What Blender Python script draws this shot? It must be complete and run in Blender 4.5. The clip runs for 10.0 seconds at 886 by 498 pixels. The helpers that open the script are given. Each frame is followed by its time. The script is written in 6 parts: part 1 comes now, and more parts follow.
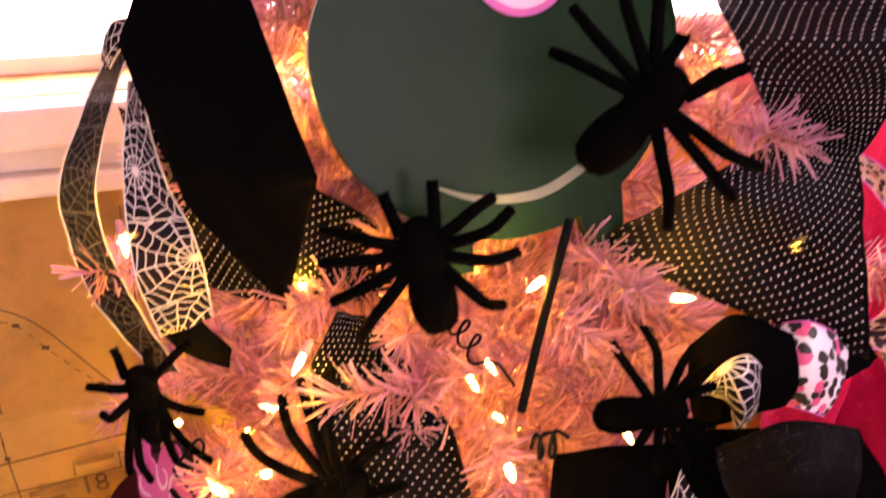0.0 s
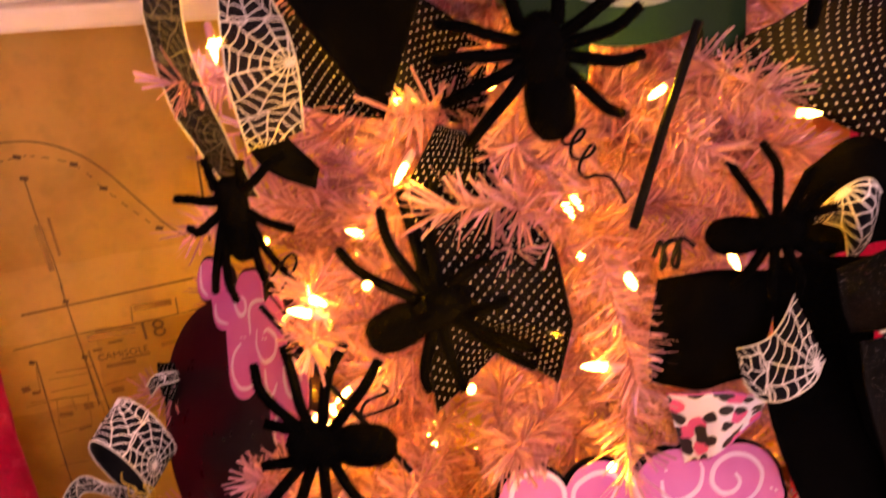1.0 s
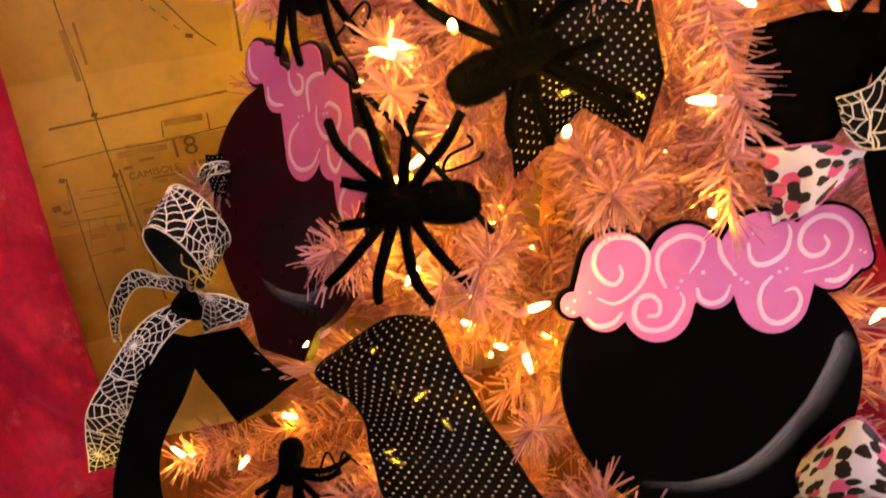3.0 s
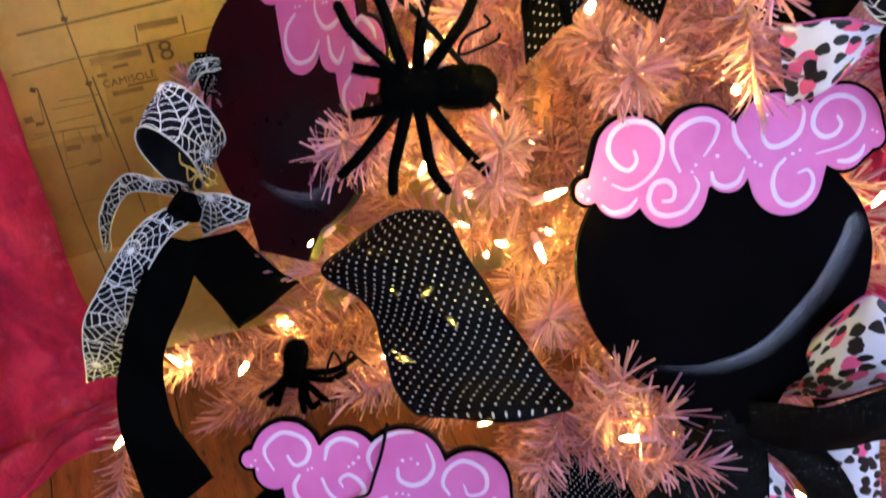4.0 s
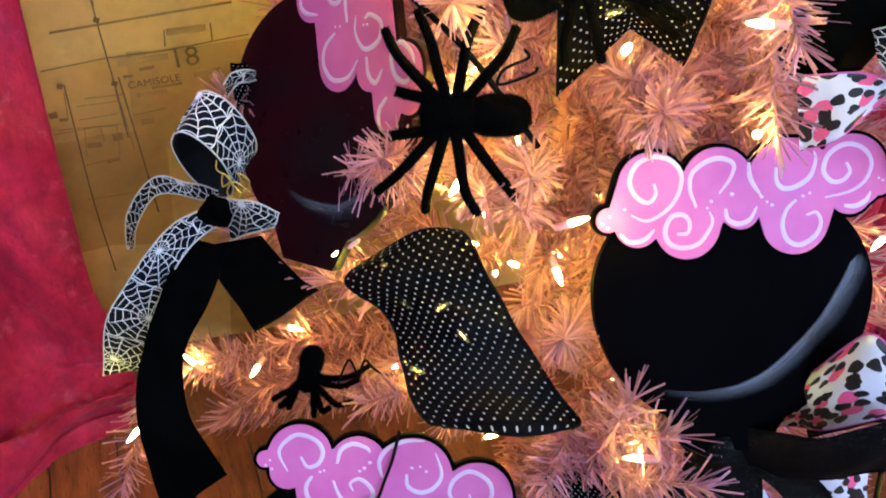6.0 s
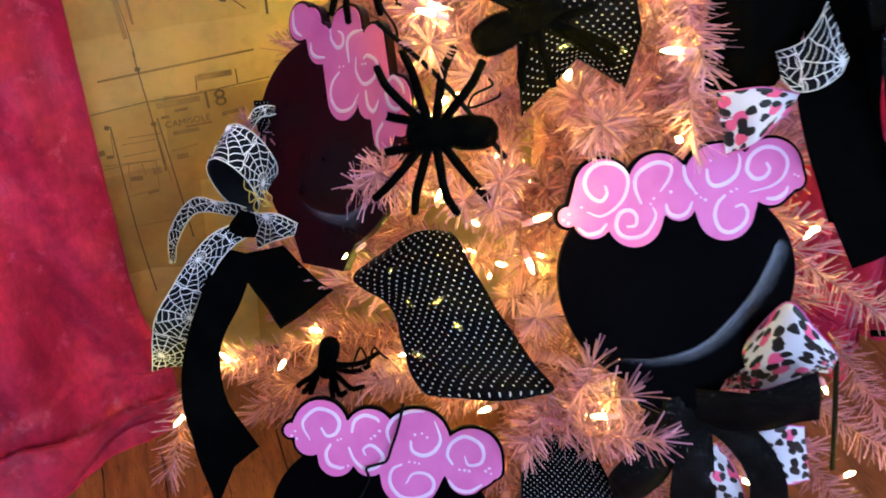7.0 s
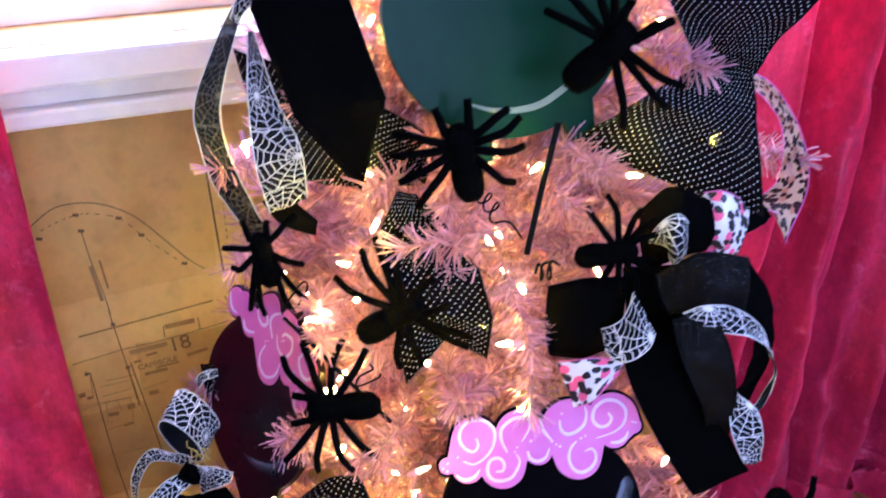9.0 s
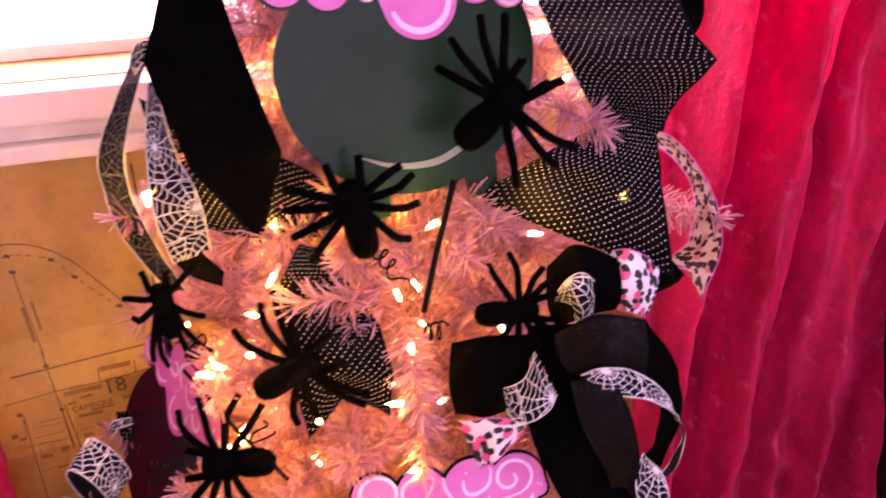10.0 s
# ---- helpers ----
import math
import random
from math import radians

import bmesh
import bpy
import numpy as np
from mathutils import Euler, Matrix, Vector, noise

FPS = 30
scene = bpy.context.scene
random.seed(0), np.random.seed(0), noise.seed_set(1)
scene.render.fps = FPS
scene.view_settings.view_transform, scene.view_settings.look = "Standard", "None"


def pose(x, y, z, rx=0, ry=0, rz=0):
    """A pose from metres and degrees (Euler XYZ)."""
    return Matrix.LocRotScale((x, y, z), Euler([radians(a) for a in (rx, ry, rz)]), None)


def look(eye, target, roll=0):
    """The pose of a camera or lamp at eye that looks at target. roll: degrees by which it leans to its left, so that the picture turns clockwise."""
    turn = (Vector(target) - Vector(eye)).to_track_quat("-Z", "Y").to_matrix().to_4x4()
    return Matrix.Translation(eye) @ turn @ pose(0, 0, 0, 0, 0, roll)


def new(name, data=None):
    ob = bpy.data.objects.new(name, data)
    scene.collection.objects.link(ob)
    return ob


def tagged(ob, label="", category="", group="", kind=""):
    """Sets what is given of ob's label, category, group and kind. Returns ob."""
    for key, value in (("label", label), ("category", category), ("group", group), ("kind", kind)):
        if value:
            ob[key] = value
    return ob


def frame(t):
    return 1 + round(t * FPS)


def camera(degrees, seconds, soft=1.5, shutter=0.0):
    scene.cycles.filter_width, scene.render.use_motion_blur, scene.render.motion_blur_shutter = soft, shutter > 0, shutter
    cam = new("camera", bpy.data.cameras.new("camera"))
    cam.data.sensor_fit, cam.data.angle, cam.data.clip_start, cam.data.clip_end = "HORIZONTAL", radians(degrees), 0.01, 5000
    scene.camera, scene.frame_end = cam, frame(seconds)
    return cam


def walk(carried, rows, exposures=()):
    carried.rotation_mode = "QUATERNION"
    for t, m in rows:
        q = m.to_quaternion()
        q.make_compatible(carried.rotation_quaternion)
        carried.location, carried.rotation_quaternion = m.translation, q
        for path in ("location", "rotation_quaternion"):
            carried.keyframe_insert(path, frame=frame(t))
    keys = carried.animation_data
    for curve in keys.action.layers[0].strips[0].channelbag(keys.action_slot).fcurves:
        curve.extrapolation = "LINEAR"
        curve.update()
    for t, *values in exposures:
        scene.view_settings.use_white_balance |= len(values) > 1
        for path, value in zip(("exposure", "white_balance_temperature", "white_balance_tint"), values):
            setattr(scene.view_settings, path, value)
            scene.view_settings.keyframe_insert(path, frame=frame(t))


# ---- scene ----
cam = camera(50.0, 10.0, soft=1.8, shutter=0.5)
PATH = [
    (0, (0.069, 0.105, 1.142), (-0.003, 1.957, 0.388), -0.6),
    (0.5, (0.038, 0.11, 1.108), (-0.033, 1.922, 0.265), -0.2),
    (1, (0.007, 0.104, 1.077), (-0.084, 1.866, 0.136), 0.5),
    (1.5, (-0.008, 0.099, 1.041), (-0.122, 1.815, 0.021), 0.3),
    (2, (-0.008, 0.092, 1.033), (-0.119, 1.78, -0.034), 0.2),
    (2.5, (-0.025, 0.087, 1.011), (-0.125, 1.749, -0.097), 0.1),
    (3.8, (-0.086, 0.08, 0.964), (-0.067, 1.652, -0.271), 0.7),
    (4, (-0.091, 0.079, 0.962), (-0.056, 1.622, -0.31), 0.9),
    (4.5, (-0.1, 0.07, 0.95), (-0.023, 1.568, -0.373), 3.4),
    (5, (-0.103, 0.068, 0.943), (-0.006, 1.57, -0.375), 5.2),
    (5.5, (-0.116, 0.06, 0.952), (-0.028, 1.589, -0.335), 5.7),
    (6, (-0.122, 0.058, 0.982), (-0.049, 1.619, -0.267), 5.1),
    (6.2, (-0.122, 0.056, 0.98), (-0.057, 1.631, -0.252), 4.8),
    (7.3, (-0.084, -0.099, 1.058), (-0.069, 1.511, -0.129), 1.1),
    (7.5, (-0.08, -0.098, 1.058), (-0.059, 1.499, -0.146), 0.9),
    (8, (-0.048, -0.13, 1.126), (-0.046, 1.469, -0.076), 0.6),
    (8.5, (-0.022, -0.142, 1.202), (-0.026, 1.56, 0.152), -0.4),
    (9, (0.025, -0.174, 1.242), (0.008, 1.599, 0.317), -1.2),
    (9.5, (0.076, -0.19, 1.257), (0.029, 1.604, 0.375), -0.5),
    (10, (0.136, -0.149, 1.257), (0.092, 1.652, 0.388), -0.6),
]
EXPOSURE = [(0, 0.4, 8000, 76), (1, 0.1, 10400, 80), (2.7, 0.11, 10200, 55), (3.8, 0.25, 5150, 20), (6.2, 0.40, 4800, 13), (7.3, 0.40, 4800, 13), (8.5, 0.48, 4300, 19), (9, 0.45, 4500, 33), (9.5, 0.37, 5500, 60), (10, 0.32, 6850, 92)]
walk(cam, [(t, look(eye, target, roll)) for t, eye, target, roll in PATH], EXPOSURE)

import itertools

# ---- light ----
world = bpy.data.worlds.new("World")
scene.world = world
world.use_nodes = True
wn = world.node_tree
bg = wn.nodes["Background"]
sky = wn.nodes.new("ShaderNodeTexSky")
sky.sky_type = "NISHITA"
sky.sun_disc = False
sky.sun_elevation = radians(38)
sky.sun_rotation = radians(20)
wn.links.new(sky.outputs[0], bg.inputs[0])
bg.inputs[1].default_value = 0.12

# the window wall's own axes: x along the wall, y into it, z up
WALL = pose(-0.448, 1.033, 0, 0, 0, 19.9)
ROOM = (-2.3, 1.9, -3.5)  # on those axes: west, east, south
OPEN = (-0.16, 1.02, 0.925, 2.0)  # window opening: from, to, sill, head


def area(name, m, w, h, power, colour):
    lamp = bpy.data.lights.new(name, "AREA")
    lamp.shape, lamp.size, lamp.size_y, lamp.energy, lamp.color = "RECTANGLE", w, h, power, colour
    ob = new(name, lamp)
    ob.matrix_world = m
    return ob


# daylight in the window openings; the side lamp is added fill, unseen
area("window_daylight", WALL @ pose((OPEN[0] + OPEN[1]) / 2, 0.3, (OPEN[2] + OPEN[3]) / 2, -90, 0, 0), 1.3, 1.1, 24.0, (0.93, 0.97, 1.0))
area("room_daylight", WALL @ pose(0.42, -3.45, 1.6, 90, 0, 0), 2.0, 1.3, 42.0, (0.86, 0.93, 0.96))
area("side_fill_light", WALL @ pose(1.85, -1.9, 1.55, 90, 0, 90), 1.1, 1.2, 14.0, (0.86, 0.9, 1.0))

# ---- materials ----


class Nodes:
    """A short way to write node trees."""

    def __init__(self, name):
        self.mat = bpy.data.materials.new(name)
        self.mat.use_nodes = True
        self.tree = self.mat.node_tree
        self.bsdf = self.tree.nodes["Principled BSDF"]

    def add(self, kind, **values):
        node = self.tree.nodes.new(kind)
        for key, value in values.items():
            node.inputs[key.replace("_", " ")].default_value = value
        return node

    def link(self, a, b):
        self.tree.links.new(a, b)

    def put(self, **values):
        for key, value in values.items():
            self.bsdf.inputs[key.replace("_", " ")].default_value = value

    def math(self, op, a, b=None, c=None):
        node = self.tree.nodes.new("ShaderNodeMath")
        node.operation = op
        for n, v in enumerate((a, b, c)):
            if v is None:
                continue
            if isinstance(v, (int, float)):
                node.inputs[n].default_value = v
            else:
                self.link(v, node.inputs[n])
        return node.outputs[0]

    def mix(self, f, a, b):
        node = self.tree.nodes.new("ShaderNodeMix")
        node.data_type = "RGBA"
        for slot, v in ((0, f), (6, a), (7, b)):
            if isinstance(v, (int, float)):
                node.inputs[slot].default_value = v
            elif isinstance(v, tuple):
                node.inputs[slot].default_value = (*v[:3], 1)
            else:
                self.link(v, node.inputs[slot])
        return node.outputs[2]

    def noise(self, scale, detail=3.0, vector=None, rough=0.55):
        node = self.add("ShaderNodeTexNoise", Scale=scale, Detail=detail, Roughness=rough)
        if vector is None:
            vector = self.coords("Object")
        self.link(vector, node.inputs["Vector"])
        return node.outputs["Fac"]

    def coords(self, which):
        return self.tree.nodes.new("ShaderNodeTexCoord").outputs[which]

    def ramp(self, f, lo, hi):
        node = self.tree.nodes.new("ShaderNodeMapRange")
        node.clamp = True
        self.link(f, node.inputs[0])
        node.inputs[1].default_value, node.inputs[2].default_value = lo, hi
        return node.outputs[0]

    def bump(self, height, strength=0.3, distance=0.001):
        node = self.add("ShaderNodeBump", Strength=strength, Distance=distance)
        self.link(height, node.inputs["Height"])
        self.link(node.outputs[0], self.bsdf.inputs["Normal"])

    def colour(self, c):
        if isinstance(c, tuple):
            self.bsdf.inputs["Base Color"].default_value = (*c[:3], 1)
        else:
            self.link(c, self.bsdf.inputs["Base Color"])


def plain(name, dark, light, rough=0.5, scale=30.0, bump=0.15, metal=0.0, fine=None, spec=0.4):
    n = Nodes(name)
    f = n.noise(scale, 4.0)
    n.colour(n.mix(n.ramp(f, 0.3, 0.7), dark, light))
    g = n.noise(fine or scale * 8, 3.0)
    n.link(n.math("MULTIPLY_ADD", g, 0.2, rough - 0.1), n.bsdf.inputs["Roughness"])
    n.put(Metallic=metal, Specular_IOR_Level=spec)
    if bump:
        n.bump(g, bump)
    return n.mat


def needle_mat():
    n = Nodes("pink_pvc_needles")
    geo = n.tree.nodes.new("ShaderNodeNewGeometry")
    info = n.tree.nodes.new("ShaderNodeObjectInfo")
    r = n.math("FRACT", n.math("ADD", geo.outputs["Random Per Island"], info.outputs["Random"]))
    n.colour(n.mix(r, (0.17, 0.056, 0.09), (0.7, 0.335, 0.49)))
    n.put(Roughness=0.38, Specular_IOR_Level=0.55)
    tr = n.add("ShaderNodeBsdfTranslucent", Color=(0.9, 0.46, 0.5, 1))
    mixer = n.add("ShaderNodeMixShader", Fac=0.28)
    out = n.tree.nodes["Material Output"]
    n.link(n.bsdf.outputs[0], mixer.inputs[1])
    n.link(tr.outputs[0], mixer.inputs[2])
    n.link(mixer.outputs[0], out.inputs["Surface"])
    return n.mat


def uv(n):
    sep = n.tree.nodes.new("ShaderNodeSeparateXYZ")
    n.link(n.coords("UV"), sep.inputs[0])
    return sep.outputs[0], sep.outputs[1]


def weave(n, u, v, strength=0.25, pitch=0.0008):
    a = n.math("SINE", n.math("MULTIPLY", u, 6.283 / pitch))
    b = n.math("SINE", n.math("MULTIPLY", v, 6.283 / pitch))
    n.bump(n.math("MULTIPLY", a, b), strength, 0.0003)


def dot_mat():
    """Black sheer mesh ribbon with staggered white dots."""
    n = Nodes("dotted_mesh_ribbon")
    u, v = uv(n)
    p = 0.0072
    a = n.math("DIVIDE", n.math("ADD", u, v), p)
    b = n.math("DIVIDE", n.math("SUBTRACT", u, v), p)
    fa = n.math("SUBTRACT", n.math("FRACT", a), 0.5)
    fb = n.math("SUBTRACT", n.math("FRACT", b), 0.5)
    d = n.math("ADD", n.math("MULTIPLY", fa, fa), n.math("MULTIPLY", fb, fb))
    dot = n.math("LESS_THAN", d, 0.0145)
    n.colour(n.mix(dot, n.mix(n.noise(60), (0.0015, 0.0013, 0.002), (0.004, 0.0035, 0.005)), (0.6, 0.585, 0.57)))
    n.put(Roughness=0.6)
    n.put(Specular_IOR_Level=0.06)
    n.link(n.math("MULTIPLY_ADD", dot, 0.07, 0.93), n.bsdf.inputs["Alpha"])
    weave(n, u, v, 0.3, 0.0011)
    return n.mat


def web_mat(name, ground, alpha=1.0, thread=(0.8, 0.78, 0.8), wide=1.0):
    """Ribbon printed with spider webs: spokes and scalloped rings round centres along it."""
    n = Nodes(name)
    u, v = uv(n)
    vn = n.math("MULTIPLY_ADD", n.noise(55.0, 1.0, n.coords("UV")), 0.007, v)
    un = n.math("MULTIPLY_ADD", n.noise(48.0, 1.0, n.coords("UV")), 0.006, u)
    pitch = 0.066
    cell = n.math("FLOOR", n.math("DIVIDE", vn, pitch))
    side = n.math("MODULO", n.math("ABSOLUTE", cell), 2.0)
    cu = n.math("MULTIPLY_ADD", side, 0.026, 0.008)
    dv = n.math("SUBTRACT", n.math("SUBTRACT", vn, n.math("MULTIPLY", cell, pitch)), pitch / 2)
    du = n.math("SUBTRACT", un, cu)
    ang = n.math("MULTIPLY", n.math("ARCTAN2", dv, du), 14.0 / 6.2832)
    rad = n.math("SQRT", n.math("ADD", n.math("MULTIPLY", du, du), n.math("MULTIPLY", dv, dv)))
    fa = n.math("SUBTRACT", n.math("FRACT", ang), 0.5)
    off = n.math("ABSOLUTE", fa)
    spoke = n.math("LESS_THAN", n.math("MULTIPLY", n.math("SUBTRACT", 0.5, off), n.math("MULTIPLY", rad, 6.2832 / 14.0)), 0.00042 * wide)
    sag = n.math("MULTIPLY_ADD", n.math("MULTIPLY", fa, fa), 0.24, 0.94)
    ring = n.math("LESS_THAN", n.math("ABSOLUTE", n.math("SUBTRACT", n.math("FRACT", n.math("DIVIDE", n.math("DIVIDE", rad, sag), 0.0072)), 0.5)), 0.055 * wide)
    seam = n.math("LESS_THAN", n.math("ABSOLUTE", n.math("SUBTRACT", n.math("ABSOLUTE", dv), pitch / 2)), 0.0006)
    line = n.math("MAXIMUM", n.math("MAXIMUM", spoke, ring), seam)
    n.colour(n.mix(line, ground, thread))
    n.put(Roughness=0.6, Specular_IOR_Level=0.08)
    if alpha < 1:
        n.link(n.math("MULTIPLY_ADD", line, 0.92 - alpha, alpha), n.bsdf.inputs["Alpha"])
    else:
        weave(n, u, v)
    return n.mat


def leopard_mat(name="leopard_ribbon", ground=(0.8, 0.76, 0.86), fill=(0.85, 0.12, 0.28), alpha=1.0):
    """White satin with rosettes: pink hearts inside broken black rings."""
    n = Nodes(name)
    co = n.coords("UV")
    warp = n.add("ShaderNodeTexNoise", Scale=75.0, Detail=2.0)
    n.link(co, warp.inputs["Vector"])
    sub = n.tree.nodes.new("ShaderNodeVectorMath")
    sub.operation = "MULTIPLY_ADD"
    n.link(warp.outputs["Color"], sub.inputs[0])
    sub.inputs[1].default_value = (0.0075, 0.0075, 0)
    n.link(co, sub.inputs[2])
    big = n.add("ShaderNodeTexVoronoi", Scale=46.0, Randomness=0.75)
    big.voronoi_dimensions = "2D"
    n.link(sub.outputs[0], big.inputs["Vector"])
    d = big.outputs["Distance"]
    tone = n.tree.nodes.new("ShaderNodeSeparateColor")
    n.link(big.outputs["Color"], tone.inputs[0])
    has = n.math("GREATER_THAN", tone.outputs[0], 0.45)
    heart = n.math("MULTIPLY", n.math("LESS_THAN", d, 0.3), has)
    small = n.add("ShaderNodeTexVoronoi", Scale=98.0, Randomness=0.85)
    small.voronoi_dimensions = "2D"
    n.link(sub.outputs[0], small.inputs["Vector"])
    rim = n.add("ShaderNodeTexVoronoi", Scale=46.0, Randomness=0.75)
    rim.voronoi_dimensions = "2D"
    n.link(small.outputs["Position"], rim.inputs["Vector"])
    blot = n.math("LESS_THAN", small.outputs["Distance"], 0.46)
    ring = n.math("MULTIPLY", n.math("LESS_THAN", n.math("ABSOLUTE", n.math("SUBTRACT", rim.outputs["Distance"], 0.38)), 0.17), blot)
    solid = n.math("MULTIPLY", n.math("LESS_THAN", d, 0.26), n.math("SUBTRACT", 1.0, has))
    black = n.math("MAXIMUM", ring, solid)
    n.colour(n.mix(black, n.mix(heart, ground, fill), (0.012, 0.01, 0.012)))
    n.put(Roughness=0.42)
    if alpha < 1:
        n.put(Alpha=alpha)
    return n.mat


def velvet_mat(name, dark, light, scale=12.0, rough=0.75, sheen=0.5, tint=(1, 1, 1), spec=0.1, nap=0.25):
    n = Nodes(name)
    f = n.noise(scale, 5.0, rough=0.65)
    g = n.noise(scale * 9, 3.0)
    n.colour(n.mix(n.ramp(n.math("MULTIPLY_ADD", g, 0.35, n.math("MULTIPLY", f, 0.7)), 0.34, 0.72), dark, light))
    n.put(Roughness=rough, Sheen_Weight=sheen, Sheen_Roughness=0.6, Specular_IOR_Level=spec)
    n.bsdf.inputs["Sheen Tint"].default_value = (*tint, 1)
    n.bump(n.math("ADD", f, n.math("MULTIPLY", g, 0.4)), nap, 0.004)
    return n.mat


def glitter_mat():
    n = Nodes("black_glitter_ribbon")
    u, v = uv(n)
    vo = n.add("ShaderNodeTexVoronoi", Scale=3200.0)
    n.link(n.coords("UV"), vo.inputs["Vector"])
    tone = n.tree.nodes.new("ShaderNodeSeparateColor")
    n.link(vo.outputs["Color"], tone.inputs[0])
    fleck = n.math("GREATER_THAN", tone.outputs[0], 0.985)
    n.put(Specular_IOR_Level=0.04)
    n.colour(n.mix(fleck, n.mix(n.noise(40), (0.002, 0.0019, 0.0022), (0.0045, 0.0043, 0.0048)), (0.45, 0.46, 0.5)))
    n.link(n.math("MULTIPLY_ADD", fleck, -0.35, 0.6), n.bsdf.inputs["Roughness"])
    n.link(fleck, n.bsdf.inputs["Metallic"])
    weave(n, u, v, 0.4)
    return n.mat


def glow_mat(name, colour, strength, alpha=1.0):
    n = Nodes(name)
    n.put(Emission_Strength=strength, Roughness=0.2, Alpha=alpha)
    n.bsdf.inputs["Emission Color"].default_value = (*colour, 1)
    n.colour((0.9, 0.8, 0.6))
    return n.mat


def paint_mat(name, dark, light, rough=0.3, coat=0.0, spec=0.15, gloss=0.22):
    n = Nodes(name)
    n.colour(n.mix(n.ramp(n.noise(18.0, 5.0), 0.35, 0.7), dark, light))
    n.put(Coat_Weight=coat, Coat_Roughness=gloss, Specular_IOR_Level=spec)
    n.link(n.math("MULTIPLY_ADD", n.noise(70.0), 0.16, rough - 0.08), n.bsdf.inputs["Roughness"])
    n.bump(n.noise(160.0, 2.0), 0.05, 0.001)
    return n.mat


def crushed_velvet_mat():
    """Magenta velvet with a crushed, streaked pile; pale sheen flecks are mixed into its colour."""
    n = Nodes("magenta_crushed_velvet")
    mp = n.add("ShaderNodeMapping", Rotation=(0.0, 0.5, 0.0), Scale=(1.0, 1.0, 0.32))
    n.link(n.coords("Object"), mp.inputs[0])
    streak = n.noise(16.0, 5.0, mp.outputs[0], 0.6)
    nap = n.noise(75.0, 4.0)
    crush = n.noise(26.0, 6.0, rough=0.7)
    base = n.mix(n.ramp(streak, 0.34, 0.68), (0.5, 0.008, 0.06), (0.95, 0.045, 0.17))
    base = n.mix(n.math("MULTIPLY", n.ramp(crush, 0.57, 0.72), 0.75), base, (0.97, 0.2, 0.4))
    n.colour(n.mix(n.math("MULTIPLY", n.ramp(nap, 0.45, 0.75), 0.35), base, (0.3, 0.004, 0.035)))
    n.link(n.math("MULTIPLY_ADD", crush, -0.25, 0.55), n.bsdf.inputs["Roughness"])
    n.put(Sheen_Weight=0.35, Sheen_Roughness=0.5, Specular_IOR_Level=0.4)
    n.bsdf.inputs["Sheen Tint"].default_value = (1.0, 0.3, 0.5, 1)
    n.bump(n.math("ADD", n.math("MULTIPLY", streak, 1.4), n.math("ADD", crush, n.math("MULTIPLY", nap, 0.3))), 0.7, 0.005)
    return n.mat


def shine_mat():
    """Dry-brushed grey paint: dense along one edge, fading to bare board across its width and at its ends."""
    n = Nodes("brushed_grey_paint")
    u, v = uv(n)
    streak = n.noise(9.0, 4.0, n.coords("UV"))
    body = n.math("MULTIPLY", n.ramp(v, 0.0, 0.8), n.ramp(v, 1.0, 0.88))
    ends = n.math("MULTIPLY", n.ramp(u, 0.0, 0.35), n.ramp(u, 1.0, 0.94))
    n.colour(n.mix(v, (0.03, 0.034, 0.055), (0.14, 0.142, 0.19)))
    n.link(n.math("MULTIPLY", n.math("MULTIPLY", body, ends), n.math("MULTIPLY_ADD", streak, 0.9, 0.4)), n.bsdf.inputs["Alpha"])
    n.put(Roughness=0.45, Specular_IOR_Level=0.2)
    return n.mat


def wood_floor_mat():
    n = Nodes("worn_oak_boards")
    info = n.tree.nodes.new("ShaderNodeObjectInfo")
    mp = n.add("ShaderNodeMapping", Scale=(14.0, 2.2, 14.0))
    n.link(n.coords("Object"), mp.inputs[0])
    off = n.math("MULTIPLY", info.outputs["Random"], 40.0)
    vec = n.tree.nodes.new("ShaderNodeCombineXYZ")
    n.link(off, vec.inputs[0])
    n.link(off, vec.inputs[1])
    n.link(vec.outputs[0], mp.inputs["Location"])
    grain = n.noise(4.0, 8.0, mp.outputs[0], 0.7)
    fleck = n.noise(22.0, 4.0, mp.outputs[0], 0.6)
    base = n.mix(n.ramp(grain, 0.35, 0.68), (0.125, 0.033, 0.008), (0.38, 0.118, 0.028))
    base = n.mix(n.math("MULTIPLY", info.outputs["Random"], 0.35), base, (0.16, 0.06, 0.02))
    n.colour(n.mix(n.ramp(fleck, 0.58, 0.68), base, (0.045, 0.016, 0.006)))
    n.link(n.math("MULTIPLY_ADD", grain, 0.25, 0.28), n.bsdf.inputs["Roughness"])
    n.bump(grain, 0.15, 0.001)
    return n.mat


def paper_mat(name, dark, light):
    n = Nodes(name)
    f = n.noise(5.0, 6.0, rough=0.65)
    g = n.noise(40.0, 5.0)
    base = n.mix(n.ramp(f, 0.3, 0.7), dark, light)
    stain = n.noise(13.0, 3.0, rough=0.6)
    base = n.mix(n.math("MULTIPLY", n.ramp(stain, 0.5, 0.68), 0.4), base, (dark[0] * 0.72, dark[1] * 0.62, dark[2] * 0.55))
    n.colour(n.mix(n.math("MULTIPLY", n.ramp(g, 0.5, 0.75), 0.35), base, tuple(c * 0.55 for c in dark)))
    n.put(Roughness=0.42, Coat_Weight=0.15)
    n.bump(g, 0.2, 0.001)
    return n.mat


